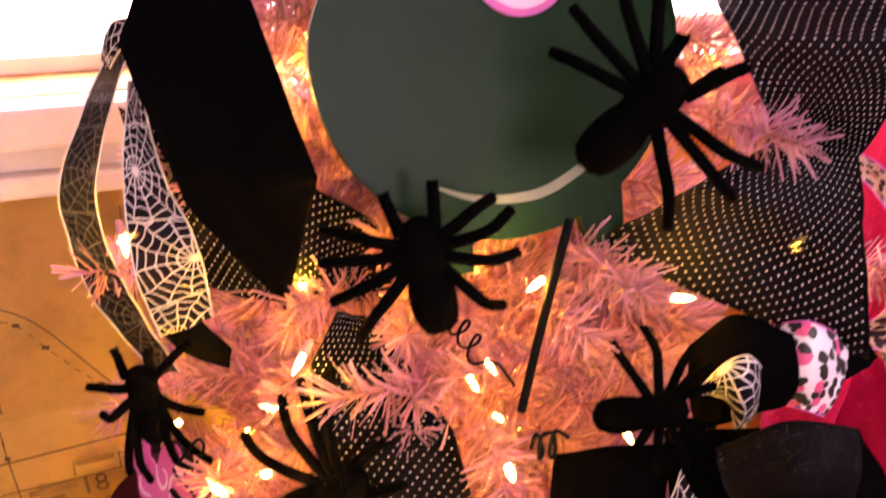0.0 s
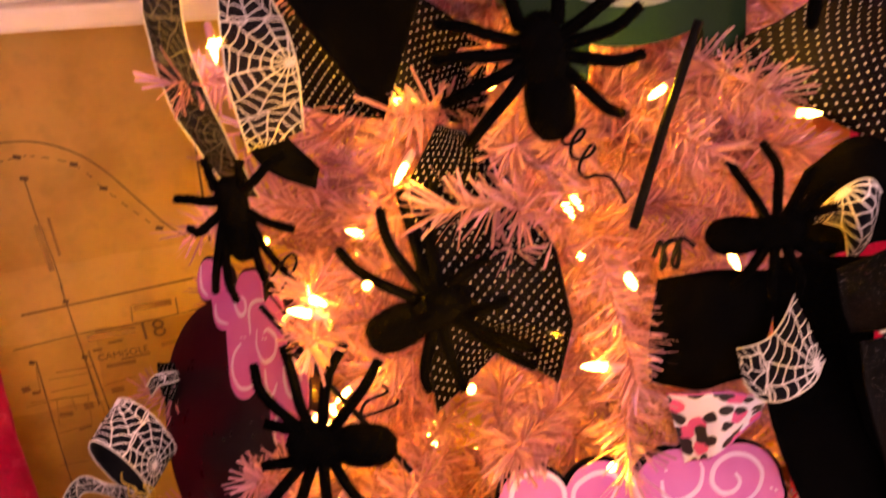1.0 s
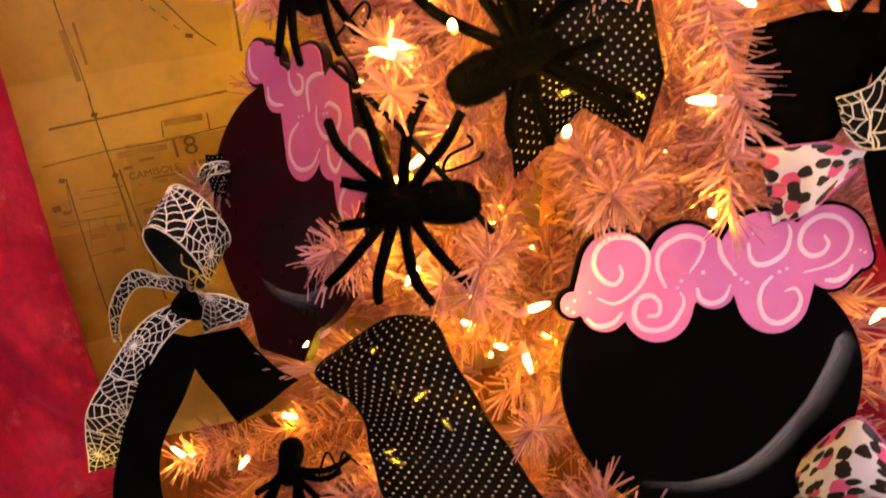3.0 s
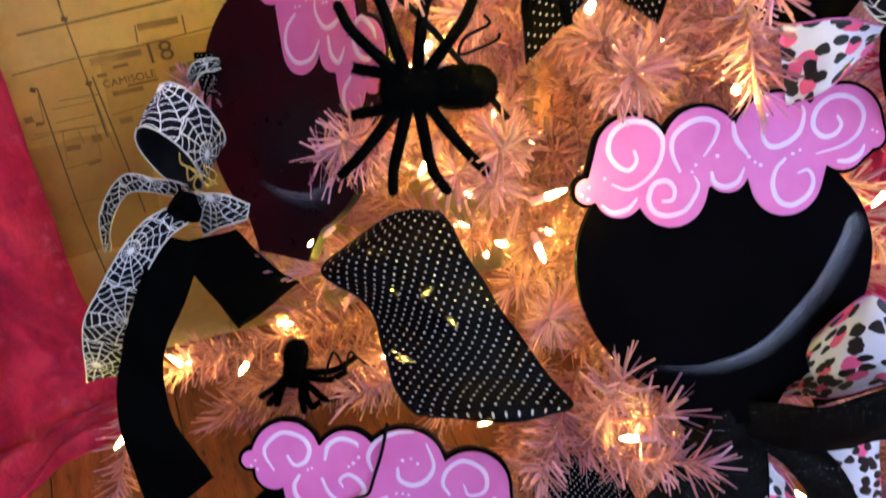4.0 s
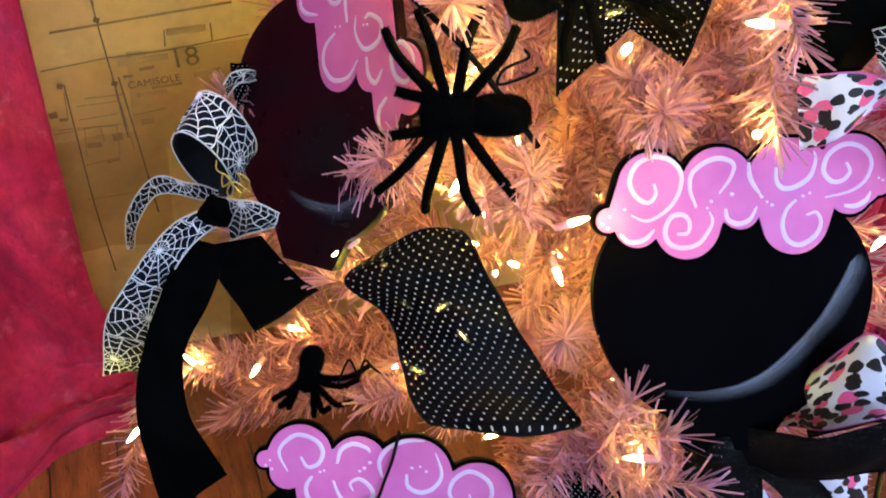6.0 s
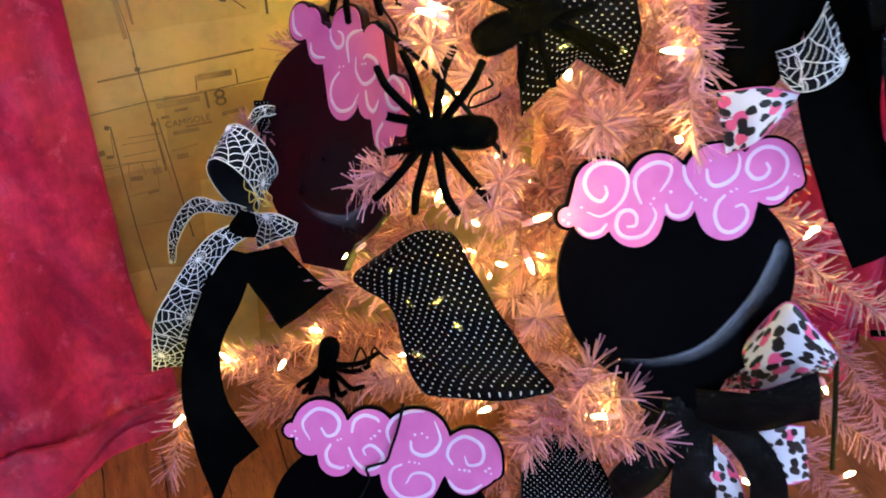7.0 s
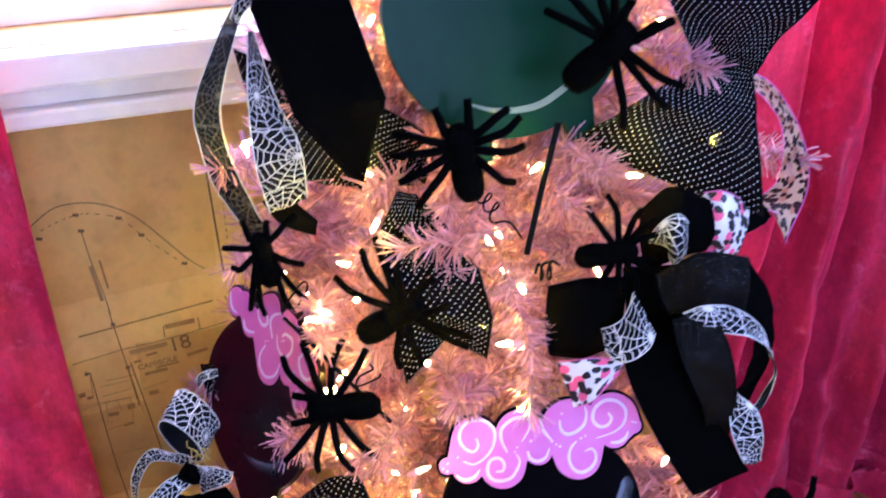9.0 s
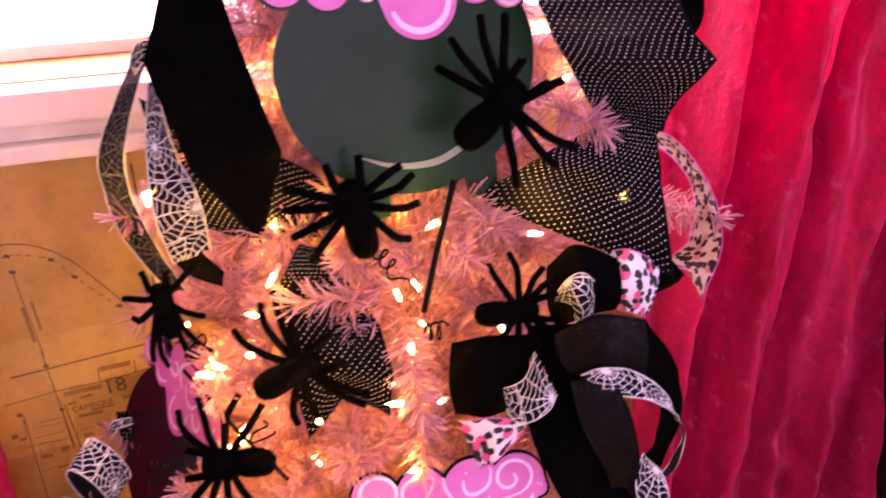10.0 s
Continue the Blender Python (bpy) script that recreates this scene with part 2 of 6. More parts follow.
M_NEEDLE = needle_mat()
M_STEM = plain("pink_branch_wire", (0.4, 0.16, 0.15), (0.55, 0.25, 0.22), 0.6, 60)
M_TRUNK = plain("pink_metal_pole", (0.5, 0.2, 0.2), (0.6, 0.27, 0.26), 0.4, 20)
M_DOT = dot_mat()
M_WEB = web_mat("black_web_ribbon", (0.004, 0.004, 0.008), 1.0, (0.82, 0.8, 0.84), 1.25)
M_SHEER = web_mat("sheer_grey_ribbon", (0.01, 0.01, 0.012), 0.86, (0.09, 0.085, 0.08), 0.9)
M_VEIL = web_mat("sheer_web_ribbon", (0.01, 0.008, 0.013), 0.9, (0.72, 0.68, 0.72), 1.2)
M_LEO = leopard_mat()
M_LEO_SHEER = leopard_mat("sheer_leopard_ribbon", (0.62, 0.4, 0.28), (0.5, 0.2, 0.12), 0.75)
M_VELVET = velvet_mat("black_velvet_ribbon", (0.0006, 0.0006, 0.0008), (0.0018, 0.0018, 0.002), 40.0, 0.9, 0.0, spec=0.02)
M_SATIN = plain("black_satin", (0.003, 0.003, 0.004), (0.008, 0.008, 0.01), 0.5, 50, spec=0.15)
M_GLITTER = glitter_mat()
M_EDGE = plain("white_ribbon_edge", (0.62, 0.6, 0.6), (0.76, 0.74, 0.72), 0.5, 90)
M_FUZZ = plain("black_chenille", (0.0008, 0.0008, 0.0008), (0.002, 0.002, 0.002), 0.95, 80, 0.3, spec=0.02)
M_WIRE = plain("black_wire", (0.0015, 0.0015, 0.002), (0.004, 0.0035, 0.004), 0.8, 80, spec=0.1)
M_BLACK = paint_mat("black_enamel", (0.0008, 0.0006, 0.001), (0.0016, 0.0012, 0.002), 0.45, spec=0.006)
# near-black board; the green window reflection is put into its base colour
M_GREEN_REFLECTION = paint_mat("green_reflection_enamel", (0.0042, 0.024, 0.0115), (0.0062, 0.033, 0.016), 0.35, 0.062, 0.05, 0.2)
# black board too; the curtain's reflection is mixed in as plum
M_PLUM_REFLECTION = paint_mat("plum_reflection_enamel", (0.0065, 0.0012, 0.0035), (0.012, 0.0022, 0.0055), 0.3)
M_PINK = paint_mat("bubble_pink_paint", (0.64, 0.13, 0.42), (0.74, 0.2, 0.53), 0.45, 0.1)
M_SWIRL = paint_mat("pale_pink_paint", (0.78, 0.5, 0.74), (0.84, 0.7, 0.85), 0.45, 0.2)
M_PALE = paint_mat("pale_sage_paint", (0.13, 0.16, 0.14), (0.24, 0.28, 0.25), 0.45, 0.1)
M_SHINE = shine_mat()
M_CURTAIN = crushed_velvet_mat()
M_TRIM = plain("white_window_paint", (0.68, 0.65, 0.6), (0.82, 0.79, 0.75), 0.4, 12)
M_PAPER = paper_mat("aged_pattern_paper", (0.62, 0.39, 0.095), (0.88, 0.61, 0.19))
M_PAPER_B = paper_mat("pale_pattern_paper", (0.7, 0.46, 0.13), (0.92, 0.67, 0.25))
M_PAPER_C = paper_mat("brown_pattern_paper", (0.48, 0.28, 0.07), (0.74, 0.47, 0.13))
M_INK = plain("faded_print_ink", (0.1, 0.062, 0.026), (0.2, 0.125, 0.05), 0.7, 60)
M_INK_FAINT = plain("worn_print_ink", (0.3, 0.175, 0.045), (0.44, 0.27, 0.075), 0.7, 30)
M_INK_SOFT = plain("pale_print_ink", (0.23, 0.135, 0.04), (0.34, 0.205, 0.064), 0.7, 60)
# near-black, so the added cabinet reads as the shade beside the curtain
M_SHADE_WOOD = plain("shade_dark_wood", (0.008, 0.004, 0.003), (0.02, 0.01, 0.007), 0.45, 14)
M_BOARD = wood_floor_mat()
M_SEAM = plain("dark_floor_seams", (0.03, 0.011, 0.004), (0.06, 0.022, 0.008), 0.8, 30)
M_PLASTER = plain("sage_plaster", (0.38, 0.44, 0.35), (0.47, 0.54, 0.44), 0.8, 4)
M_CEIL = plain("ceiling_white", (0.7, 0.69, 0.66), (0.78, 0.77, 0.74), 0.8, 4)
M_BULB = glow_mat("warm_bulb_glass", (1.0, 0.76, 0.18), 50.0, 0.4)
M_CORE = glow_mat("hot_filament", (1.0, 0.73, 0.03), 2450.0)
M_SOCKET = plain("pink_bulb_socket", (0.7, 0.3, 0.35), (0.8, 0.4, 0.45), 0.4, 90)
M_GOLD = plain("gold_tinsel_wire", (0.6, 0.42, 0.08), (0.8, 0.6, 0.15), 0.35, 90, 0.1, 0.6)

# ---- mesh helpers ----


def link_mesh(name, bm, *mats):
    me = bpy.data.meshes.new(name)
    bm.to_mesh(me)
    bm.free()
    for m in mats:
        me.materials.append(m)
    return new(name, me)


def part(name, bm, material, parent, label=""):
    mats = material if isinstance(material, (list, tuple)) else (material,)
    ob = link_mesh(name, bm, *mats)
    ob.parent = parent
    if label:
        ob["label"] = label
    return ob


def thing(name, label, category, group="", kind="", m=None):
    ob = tagged(new(name), label, category, group, kind)
    ob.empty_display_size = 0.02
    if m is not None:
        ob.matrix_world = m
    return ob


def box(bm, x0, x1, y0, y1, z0, z1, bevel=0.0, mat=0):
    r = bmesh.ops.create_cube(bm, size=1, matrix=Matrix.LocRotScale(((x0 + x1) / 2, (y0 + y1) / 2, (z0 + z1) / 2), None, (x1 - x0, y1 - y0, z1 - z0)))
    fs = list({f for v in r["verts"] for f in v.link_faces})
    for f in fs:
        f.material_index = mat
    if bevel:
        bmesh.ops.bevel(bm, geom=list({e for f in fs for e in f.edges}), offset=bevel, segments=2, affect="EDGES", profile=0.6)
    return bm


def spline(points, steps, bend=1.0):
    """Catmull-Rom through the points, as numpy rows; bend 0 gives straight runs."""
    p = np.array(points, float)
    if bend == 0:
        return np.array([p[i] + (p[i + 1] - p[i]) * k / steps for i in range(len(p) - 1) for k in range(steps)] + [p[-1]])
    p = np.vstack([2 * p[0] - p[1], p, 2 * p[-1] - p[-2]])
    out = []
    for i in range(1, len(p) - 2):
        for k in range(steps):
            t = k / steps
            a, b, c, d = p[i - 1 : i + 3]
            out.append(0.5 * (2 * b + (c - a) * t + (2 * a - 5 * b + 4 * c - d) * t * t + (3 * b - a - 3 * c + d) * t**3))
    out.append(p[-2])
    return np.array(out)


def tube(bm, pts, radius, sides=6, mat=0):
    """A round wire along the points; radius may be one number or one for each point."""
    pts = [Vector(p) for p in pts]
    rads = [radius] * len(pts) if isinstance(radius, (int, float)) else radius
    rings = []
    side = None
    for i, p in enumerate(pts):
        way = (pts[min(i + 1, len(pts) - 1)] - pts[max(i - 1, 0)]).normalized()
        if side is None:
            side = way.orthogonal().normalized()
        side = (side - way * side.dot(way)).normalized()
        up = way.cross(side)
        rings.append([bm.verts.new(p + (side * math.cos(a) + up * math.sin(a)) * rads[i]) for a in (2 * math.pi * k / sides for k in range(sides))])
    for a, b in zip(rings, rings[1:]):
        for k in range(sides):
            f = bm.faces.new((a[k], a[(k + 1) % sides], b[(k + 1) % sides], b[k]))
            f.smooth, f.material_index = True, mat
    for r in (list(reversed(rings[0])), rings[-1]):
        bm.faces.new(r).material_index = mat
    return bm


def strip(stations, width=0.06, steps=9, cols=12, notch=0.0, ripple=0.0015, seed=0, thick=0.0007, curl=0.0, turn=True, bend=1.0, print_scale=1.0):
    """A length of ribbon through (left, right) edge stations. Its print runs in true metres."""
    rng = random.Random(seed)
    ed = spline(stations, steps, bend)
    flat = np.cross((ed[:, 3:] - ed[:, :3])[:-1], np.diff(ed[:, :3], axis=0)).mean(0)
    if turn and flat @ (0, -1, 0.5) < 0:
        ed = np.hstack([ed[:, 3:], ed[:, :3]])
    left, right = ed[:, :3], ed[:, 3:]
    mid = (left + right) / 2
    along = np.r_[0, np.cumsum(np.linalg.norm(np.diff(mid, axis=0), axis=1))]
    rows = len(ed)
    grid = np.zeros((rows, cols + 1, 3))
    ph = [rng.uniform(0, 6.28) for _ in range(4)]
    for i in range(rows):
        tang = mid[min(i + 1, rows - 1)] - mid[max(i - 1, 0)]
        across = right[i] - left[i]
        nor = np.cross(across, tang)
        nor = nor / (np.linalg.norm(nor) + 1e-9)
        for j in range(cols + 1):
            u = j / cols
            p = left[i] * (1 - u) + right[i] * u
            wave = math.sin(along[i] * 70 + ph[0] + 2.2 * u) * math.sin(u * 5 + ph[1]) + 0.5 * math.sin(along[i] * 150 + ph[2] + u * 4)
            p = p + nor * (ripple * wave + curl * (1 - (2 * u - 1) ** 2))
            if notch and i > rows * 0.7:
                k = (i - rows * 0.7) / (rows * 0.3)
                p = p - tang / (np.linalg.norm(tang) + 1e-9) * notch * k * (1 - abs(2 * u - 1))
            grid[i, j] = p
    bm = bmesh.new()
    tex = bm.loops.layers.uv.new("UVMap")
    nrm = np.zeros_like(grid)
    nrm[:] = np.cross(np.gradient(grid, axis=1), np.gradient(grid, axis=0))
    nrm /= np.linalg.norm(nrm, axis=2, keepdims=True) + 1e-9
    front = [[bm.verts.new(grid[i, j]) for j in range(cols + 1)] for i in range(rows)]
    back = [[bm.verts.new(grid[i, j] - nrm[i, j] * thick) for j in range(cols + 1)] for i in range(rows)]
    start = rng.uniform(0, 0.05)

    def face(vs, at, mat):
        f = bm.faces.new(vs)
        f.smooth, f.material_index = True, mat
        for lp, (i, j) in zip(f.loops, at):
            lp[tex].uv = (j / cols * width * print_scale, (along[i] + start) * print_scale)

    for i in range(rows - 1):
        for j in range(cols):
            at = [(i, j), (i, j + 1), (i + 1, j + 1), (i + 1, j)]
            face([front[a][b] for a, b in at], at, 0)
            at = at[::-1]
            face([back[a][b] for a, b in at], at, 1)
        for j in (0, cols):
            at = [(i, j), (i + 1, j), (i + 1, j), (i, j)]
            face([front[i][j], front[i + 1][j], back[i + 1][j], back[i][j]], at, 2)
    for i in (0, rows - 1):
        for j in range(cols):
            at = [(i, j), (i, j + 1), (i, j + 1), (i, j)]
            face([front[i][j], front[i][j + 1], back[i][j + 1], back[i][j]], at, 0)
    edges = [[tuple(grid[i, j]) for i in range(rows)] for j in (0, cols)]
    return bm, edges


# ---- setting ----
wall = link_mesh("wall_north", box(bmesh.new(), ROOM[0], OPEN[0], 0.0, 0.16, -0.02, 2.6), M_PAPER)
for x0, x1, z0, z1 in ((OPEN[1], ROOM[1], -0.02, 2.6), (OPEN[0], OPEN[1], -0.02, OPEN[2]), (OPEN[0], OPEN[1], OPEN[3], 2.6)):
    b = bmesh.new()
    b.from_mesh(wall.data)
    box(b, x0, x1, 0.0, 0.16, z0, z1)
    b.to_mesh(wall.data)
    b.free()
wall.matrix_world = WALL
tagged(wall, "wall covered in aged brown sewing pattern paper", "wall", "", "structure")

# sheets of pattern tissue pasted over one another: from, to, low, high, lift, sheet
SHEETS = ((-0.42, 0.13, 0.545, 0.84, 0.0016, M_PAPER), (-0.12, 0.30, 0.455, 0.548, 0.0026, M_PAPER_B), (-0.45, -0.01, 0.335, 0.47, 0.0020, M_PAPER), (-0.012, 0.33, 0.33, 0.46, 0.0032, M_PAPER_C),
          (-0.44, 0.02, 0.19, 0.338, 0.0028, M_PAPER_C), (0.0, 0.36, 0.16, 0.334, 0.0022, M_PAPER), (-0.4, 0.1, 0.02, 0.2, 0.0018, M_PAPER_B), (0.08, 0.5, -0.01, 0.17, 0.003, M_PAPER_C),
          (0.128, 0.5, 0.54, 0.83, 0.0030, M_PAPER_B), (0.3, 0.9, 0.1, 0.6, 0.0014, M_PAPER))
for x0, x1, z0, z1, lift, mat in SHEETS:
    b = bmesh.new()
    rng = random.Random(int(z0 * 1000 + x0 * 77))
    n = 12
    lo = [b.verts.new((x0 + (x1 - x0) * i / n, -lift, z0 + rng.uniform(-0.004, 0.004))) for i in range(n + 1)]
    hi = [b.verts.new((x0 + (x1 - x0) * i / n + 0.006, -lift, z1 + (x1 - x0) * i / n * 0.05 + rng.uniform(-0.002, 0.002))) for i in range(n + 1)]
    for i in range(n):
        b.faces.new((lo[i], lo[i + 1], hi[i + 1], hi[i]))
    bmesh.ops.solidify(b, geom=b.faces[:], thickness=-0.0006)
    part("paper_sheet", b, mat, wall)


def ink(points, width, mat=M_INK, dashes=0.0, name="printed_line"):
    """A printed line on the papered wall, given along it and up."""
    pts = spline([(x, z, 0) for x, z in points], 10) if len(points) > 2 else np.array([(x, z, 0) for x, z in points], float)
    if len(points) == 2:
        pts = np.array([pts[0] + (pts[1] - pts[0]) * k / 24 for k in range(25)])
    b = bmesh.new()
    for i in range(len(pts) - 1):
        if dashes and (i // 2) % 2:
            continue
        p, q = pts[i], pts[i + 1]
        d = (q - p) / (np.linalg.norm(q - p) + 1e-9)
        s = np.array((-d[1], d[0], 0)) * width / 2
        b.faces.new([b.verts.new((v[0], -0.0043, v[1])) for v in (p - s, q - s, q + s, p + s)])
    return part(name, b, mat, wall)


ink([(-0.1104, 0.6784), (-0.0748, 0.7005), (-0.0326, 0.7012), (0.0041, 0.6865), (0.033, 0.6624), (0.0642, 0.6221), (0.09, 0.5882), (0.1108, 0.5681)], 0.0016, M_INK)
ink([(-0.0982, 0.6699), (-0.0736, 0.6798), (-0.0498, 0.685), (-0.0322, 0.6843), (0.005, 0.6709), (0.0311, 0.6393), (0.0582, 0.6079), (0.085, 0.5802)], 0.0012, M_INK, 1)
ink([(-0.0473, 0.6604), (-0.0424, 0.6082), (-0.0358, 0.5626), (-0.0318, 0.5207)], 0.0014, M_INK)
ink([(-0.0333, 0.5272), (-0.0314, 0.5035), (-0.0269, 0.4576), (-0.0234, 0.4246)], 0.0016, M_INK)
ink([(-0.0234, 0.4246), (-0.0202, 0.3874), (-0.0177, 0.3517)], 0.0022, M_INK)
ink([(-0.0256, 0.4468), (-0.0222, 0.3992), (-0.0198, 0.3639)], 0.001, M_INK_SOFT)
ink([(-0.0449, 0.6043), (-0.0389, 0.5452)], 0.0055, M_INK_SOFT)
ink([(-0.0316, 0.6112), (-0.0275, 0.5631)], 0.003, M_INK_SOFT)
ink([(0.131, 0.7975), (0.1374, 0.5581)], 0.0032, M_INK)
ink([(0.1507, 0.6713), (0.1493, 0.6058)], 0.0012, M_INK, 1)
ink([(-0.0985, 0.4482), (-0.0269, 0.4576)], 0.0012, M_INK)
ink([(-0.0269, 0.4576), (0.0342, 0.4598)], 0.0012, M_INK)
ink([(0.0342, 0.4598), (0.1325, 0.471)], 0.0014, M_INK)
ink([(-0.0816, 0.493), (0.1156, 0.5123)], 0.003, M_INK_SOFT)
ink([(0.0383, 0.4854), (0.0372, 0.4649)], 0.0016, M_INK)
ink([(0.0897, 0.4885), (0.0904, 0.4676)], 0.0016, M_INK)
ink([(0.0402, 0.4821), (0.0845, 0.4842)], 0.0085, M_INK_SOFT, name="faded_print_bar")
ink([(-0.0165, 0.4493), (0.0394, 0.4528)], 0.008, M_INK_SOFT, name="faded_print_bar")
ink([(0.0057, 0.4392), (0.0225, 0.4406)], 0.004, M_INK_SOFT, name="faded_print_bar")
ink([(-0.013, 0.4317), (-0.0023, 0.4321)], 0.004, M_INK_SOFT, name="faded_print_bar")
ink([(0.0658, 0.4255), (0.0973, 0.4298)], 0.006, M_INK_SOFT, name="faded_print_bar")
ink([(0.0169, 0.4137), (0.0514, 0.4164)], 0.0035, M_INK_SOFT, name="faded_print_bar")
ink([(-0.0009, 0.4065), (0.0334, 0.4083)], 0.006, M_INK_SOFT, name="faded_print_bar")
ink([(-0.0998, 0.3908), (-0.0903, 0.3923)], 0.008, M_INK_SOFT, name="faded_print_bar")
ink([(-0.0006, 0.3702), (0.0144, 0.3711)], 0.008, M_INK_SOFT, name="faded_print_bar")
ink([(-0.0681, 0.3999), (-0.0207, 0.4018)], 0.0012, M_INK_FAINT)
ink([(-0.0686, 0.3823), (-0.0254, 0.3852)], 0.0014, M_INK_FAINT)
ink([(-0.0995, 0.3663), (-0.049, 0.3709)], 0.0012, M_INK_FAINT)
ink([(-0.0471, 0.3677), (-0.0449, 0.3496)], 0.0012, M_INK_FAINT)
ink([(-0.0786, 0.4202), (-0.0801, 0.3838)], 0.0014, M_INK_FAINT)
ink([(-0.0773, 0.4289), (-0.0702, 0.2683), (-0.0599, 0.152)], 0.0018, M_INK)
ink([(-0.018, 0.4324), (-0.0068, 0.3366), (0.0042, 0.2364)], 0.002, M_INK)
ink([(-0.0238, 0.4293), (-0.0129, 0.3334)], 0.001, M_INK_SOFT)
ink([(-0.0587, 0.4091), (-0.0166, 0.4095)], 0.0014, M_INK_FAINT)
ink([(-0.0938, 0.3719), (-0.0231, 0.3706)], 0.0012, M_INK_FAINT)
ink([(-0.0659, 0.3705), (-0.0287, 0.3695)], 0.0012, M_INK_FAINT)
ink([(-0.0642, 0.3702), (-0.0678, 0.3317)], 0.0012, M_INK_FAINT)
ink([(-0.0719, 0.3192), (-0.0306, 0.326)], 0.0014, M_INK_FAINT)
ink([(-0.0773, 0.2699), (-0.0134, 0.2716)], 0.0014, M_INK_FAINT)
ink([(-0.0287, 0.3695), (-0.0303, 0.3281)], 0.0012, M_INK_FAINT)
ink([(-0.0071, 0.3803), (0.0301, 0.386)], 0.0014, M_INK_FAINT)
ink([(-0.0651, 0.3465), (-0.049, 0.3462)], 0.007, M_INK_SOFT, name="faded_print_bar")
ink([(-0.0351, 0.3534), (-0.0241, 0.3543)], 0.01, M_INK_SOFT, name="faded_print_bar")
ink([(-0.0463, 0.3203), (-0.0312, 0.323)], 0.004, M_INK_SOFT, name="faded_print_bar")
ink([(-0.0895, 0.3846), (-0.0808, 0.3845)], 0.005, M_INK_SOFT, name="faded_print_bar")
ink([(-0.0537, 0.6864), (-0.0457, 0.6844)], 0.005, name="printed_mark")
ink([(0.0010, 0.6719), (0.0090, 0.6699)], 0.005, name="printed_mark")
ink([(0.0271, 0.6403), (0.0351, 0.6383)], 0.005, name="printed_mark")
ink([(-0.1063, 0.6593), (-0.0983, 0.6573)], 0.005, name="printed_mark")
ink([(0.0794, 0.5838), (0.0874, 0.5818)], 0.005, name="printed_mark")
ink([(-0.0513, 0.6614), (-0.0433, 0.6594)], 0.005, name="printed_mark")
ink([(-0.0344, 0.5045), (-0.0284, 0.5025)], 0.006, name="printed_mark")
ink([(-0.0264, 0.4256), (-0.0204, 0.4236)], 0.006, name="printed_mark")
ink([(-0.0850, 0.4285), (-0.0790, 0.4265)], 0.006, name="printed_mark")


def print_text(name, words, size, m):
    curve = bpy.data.curves.new(name, "FONT")
    curve.body, curve.size, curve.extrude = words, size, 0.0002
    curve.materials.append(M_INK)
    ob = new(name, curve)
    ob.parent = wall
    ob.matrix_local = m


print_text("printed_number", "18", 0.0345, pose(0.041, -0.0045, 0.4364, 90, -5, 0))
print_text("printed_word", "CAMISOLE", 0.0128, pose(-0.0092, -0.0045, 0.416, 90, -4, 0))

# window: apron, sill, casing, sashes, glass
win = thing("window_1", "white painted window with a moulded sill", "window", "", "structure", WALL)
part("moulding", box(bmesh.new(), -0.45, 1.3, -0.03, -0.0001, 0.822, 0.8475, 0.006), M_TRIM, win)
part("apron", box(bmesh.new(), -0.46, 1.31, -0.012, -0.0002, 0.848, 0.878, 0.002), M_TRIM, win)
part("sill", box(bmesh.new(), -0.48, 1.33, -0.05, 0.12, 0.8785, 0.9225, 0.006), M_TRIM, win)
for x0, x1 in ((-0.26, OPEN[0]), (OPEN[1], 1.12)):
    part("casing", box(bmesh.new(), x0, x1, -0.02, -0.0005, 0.923, 2.1, 0.004), M_TRIM, win)
part("casing", box(bmesh.new(), -0.26, 1.12, -0.022, -0.0005, 2.1005, 2.2, 0.004), M_TRIM, win)
for z0, z1 in ((0.926, 1.46), (1.47, 1.998)):
    y = 0.105 if z0 < 1 else 0.128
    sash = part("sash", box(bmesh.new(), OPEN[0] + 0.002, OPEN[1] - 0.002, y, y + 0.03, z0, z0 + 0.02, 0.003), M_TRIM, win)
    part("rail", box(bmesh.new(), OPEN[0] + 0.002, OPEN[1] - 0.002, y, y + 0.03, z1 - 0.04, z1, 0.003), M_TRIM, sash)
    part("stile", box(bmesh.new(), OPEN[0] + 0.002, OPEN[0] + 0.045, y, y + 0.03, z0 + 0.021, z1 - 0.041, 0.003), M_TRIM, sash)
    part("stile", box(bmesh.new(), OPEN[1] - 0.045, OPEN[1] - 0.002, y, y + 0.03, z0 + 0.021, z1 - 0.041, 0.003), M_TRIM, sash)
glare = glow_mat("bright_overcast_outside", (1.0, 0.99, 0.97), 6.0)
back = link_mesh("backdrop", box(bmesh.new(), -3.0, 4.0, 1.5, 1.52, -1.0, 4.0), glare)
back.matrix_world = WALL
tagged(back, "bright overexposed daylight outside the window", "backdrop", "", "structure")

# the rest of the room, square with the window wall
def wall_with_opening(name, flat, thick, span, gap, label):
    """A wall over span (from, to) with one opening gap (from, to, low, high); flat picks the axis that it runs along."""
    b = bmesh.new()
    for a0, a1, z0, z1 in ((span[0], gap[0], 0, 2.6), (gap[1], span[1], 0, 2.6), (gap[0], gap[1], 0, gap[2]), (gap[0], gap[1], gap[3], 2.6)):
        if flat == "x":
            box(b, a0, a1, thick[0], thick[1], z0, z1)
        else:
            box(b, thick[0], thick[1], a0, a1, z0, z1)
    ob = link_mesh(name, b, M_PLASTER)
    ob.matrix_world = WALL
    return tagged(ob, label, "wall", "", "structure")


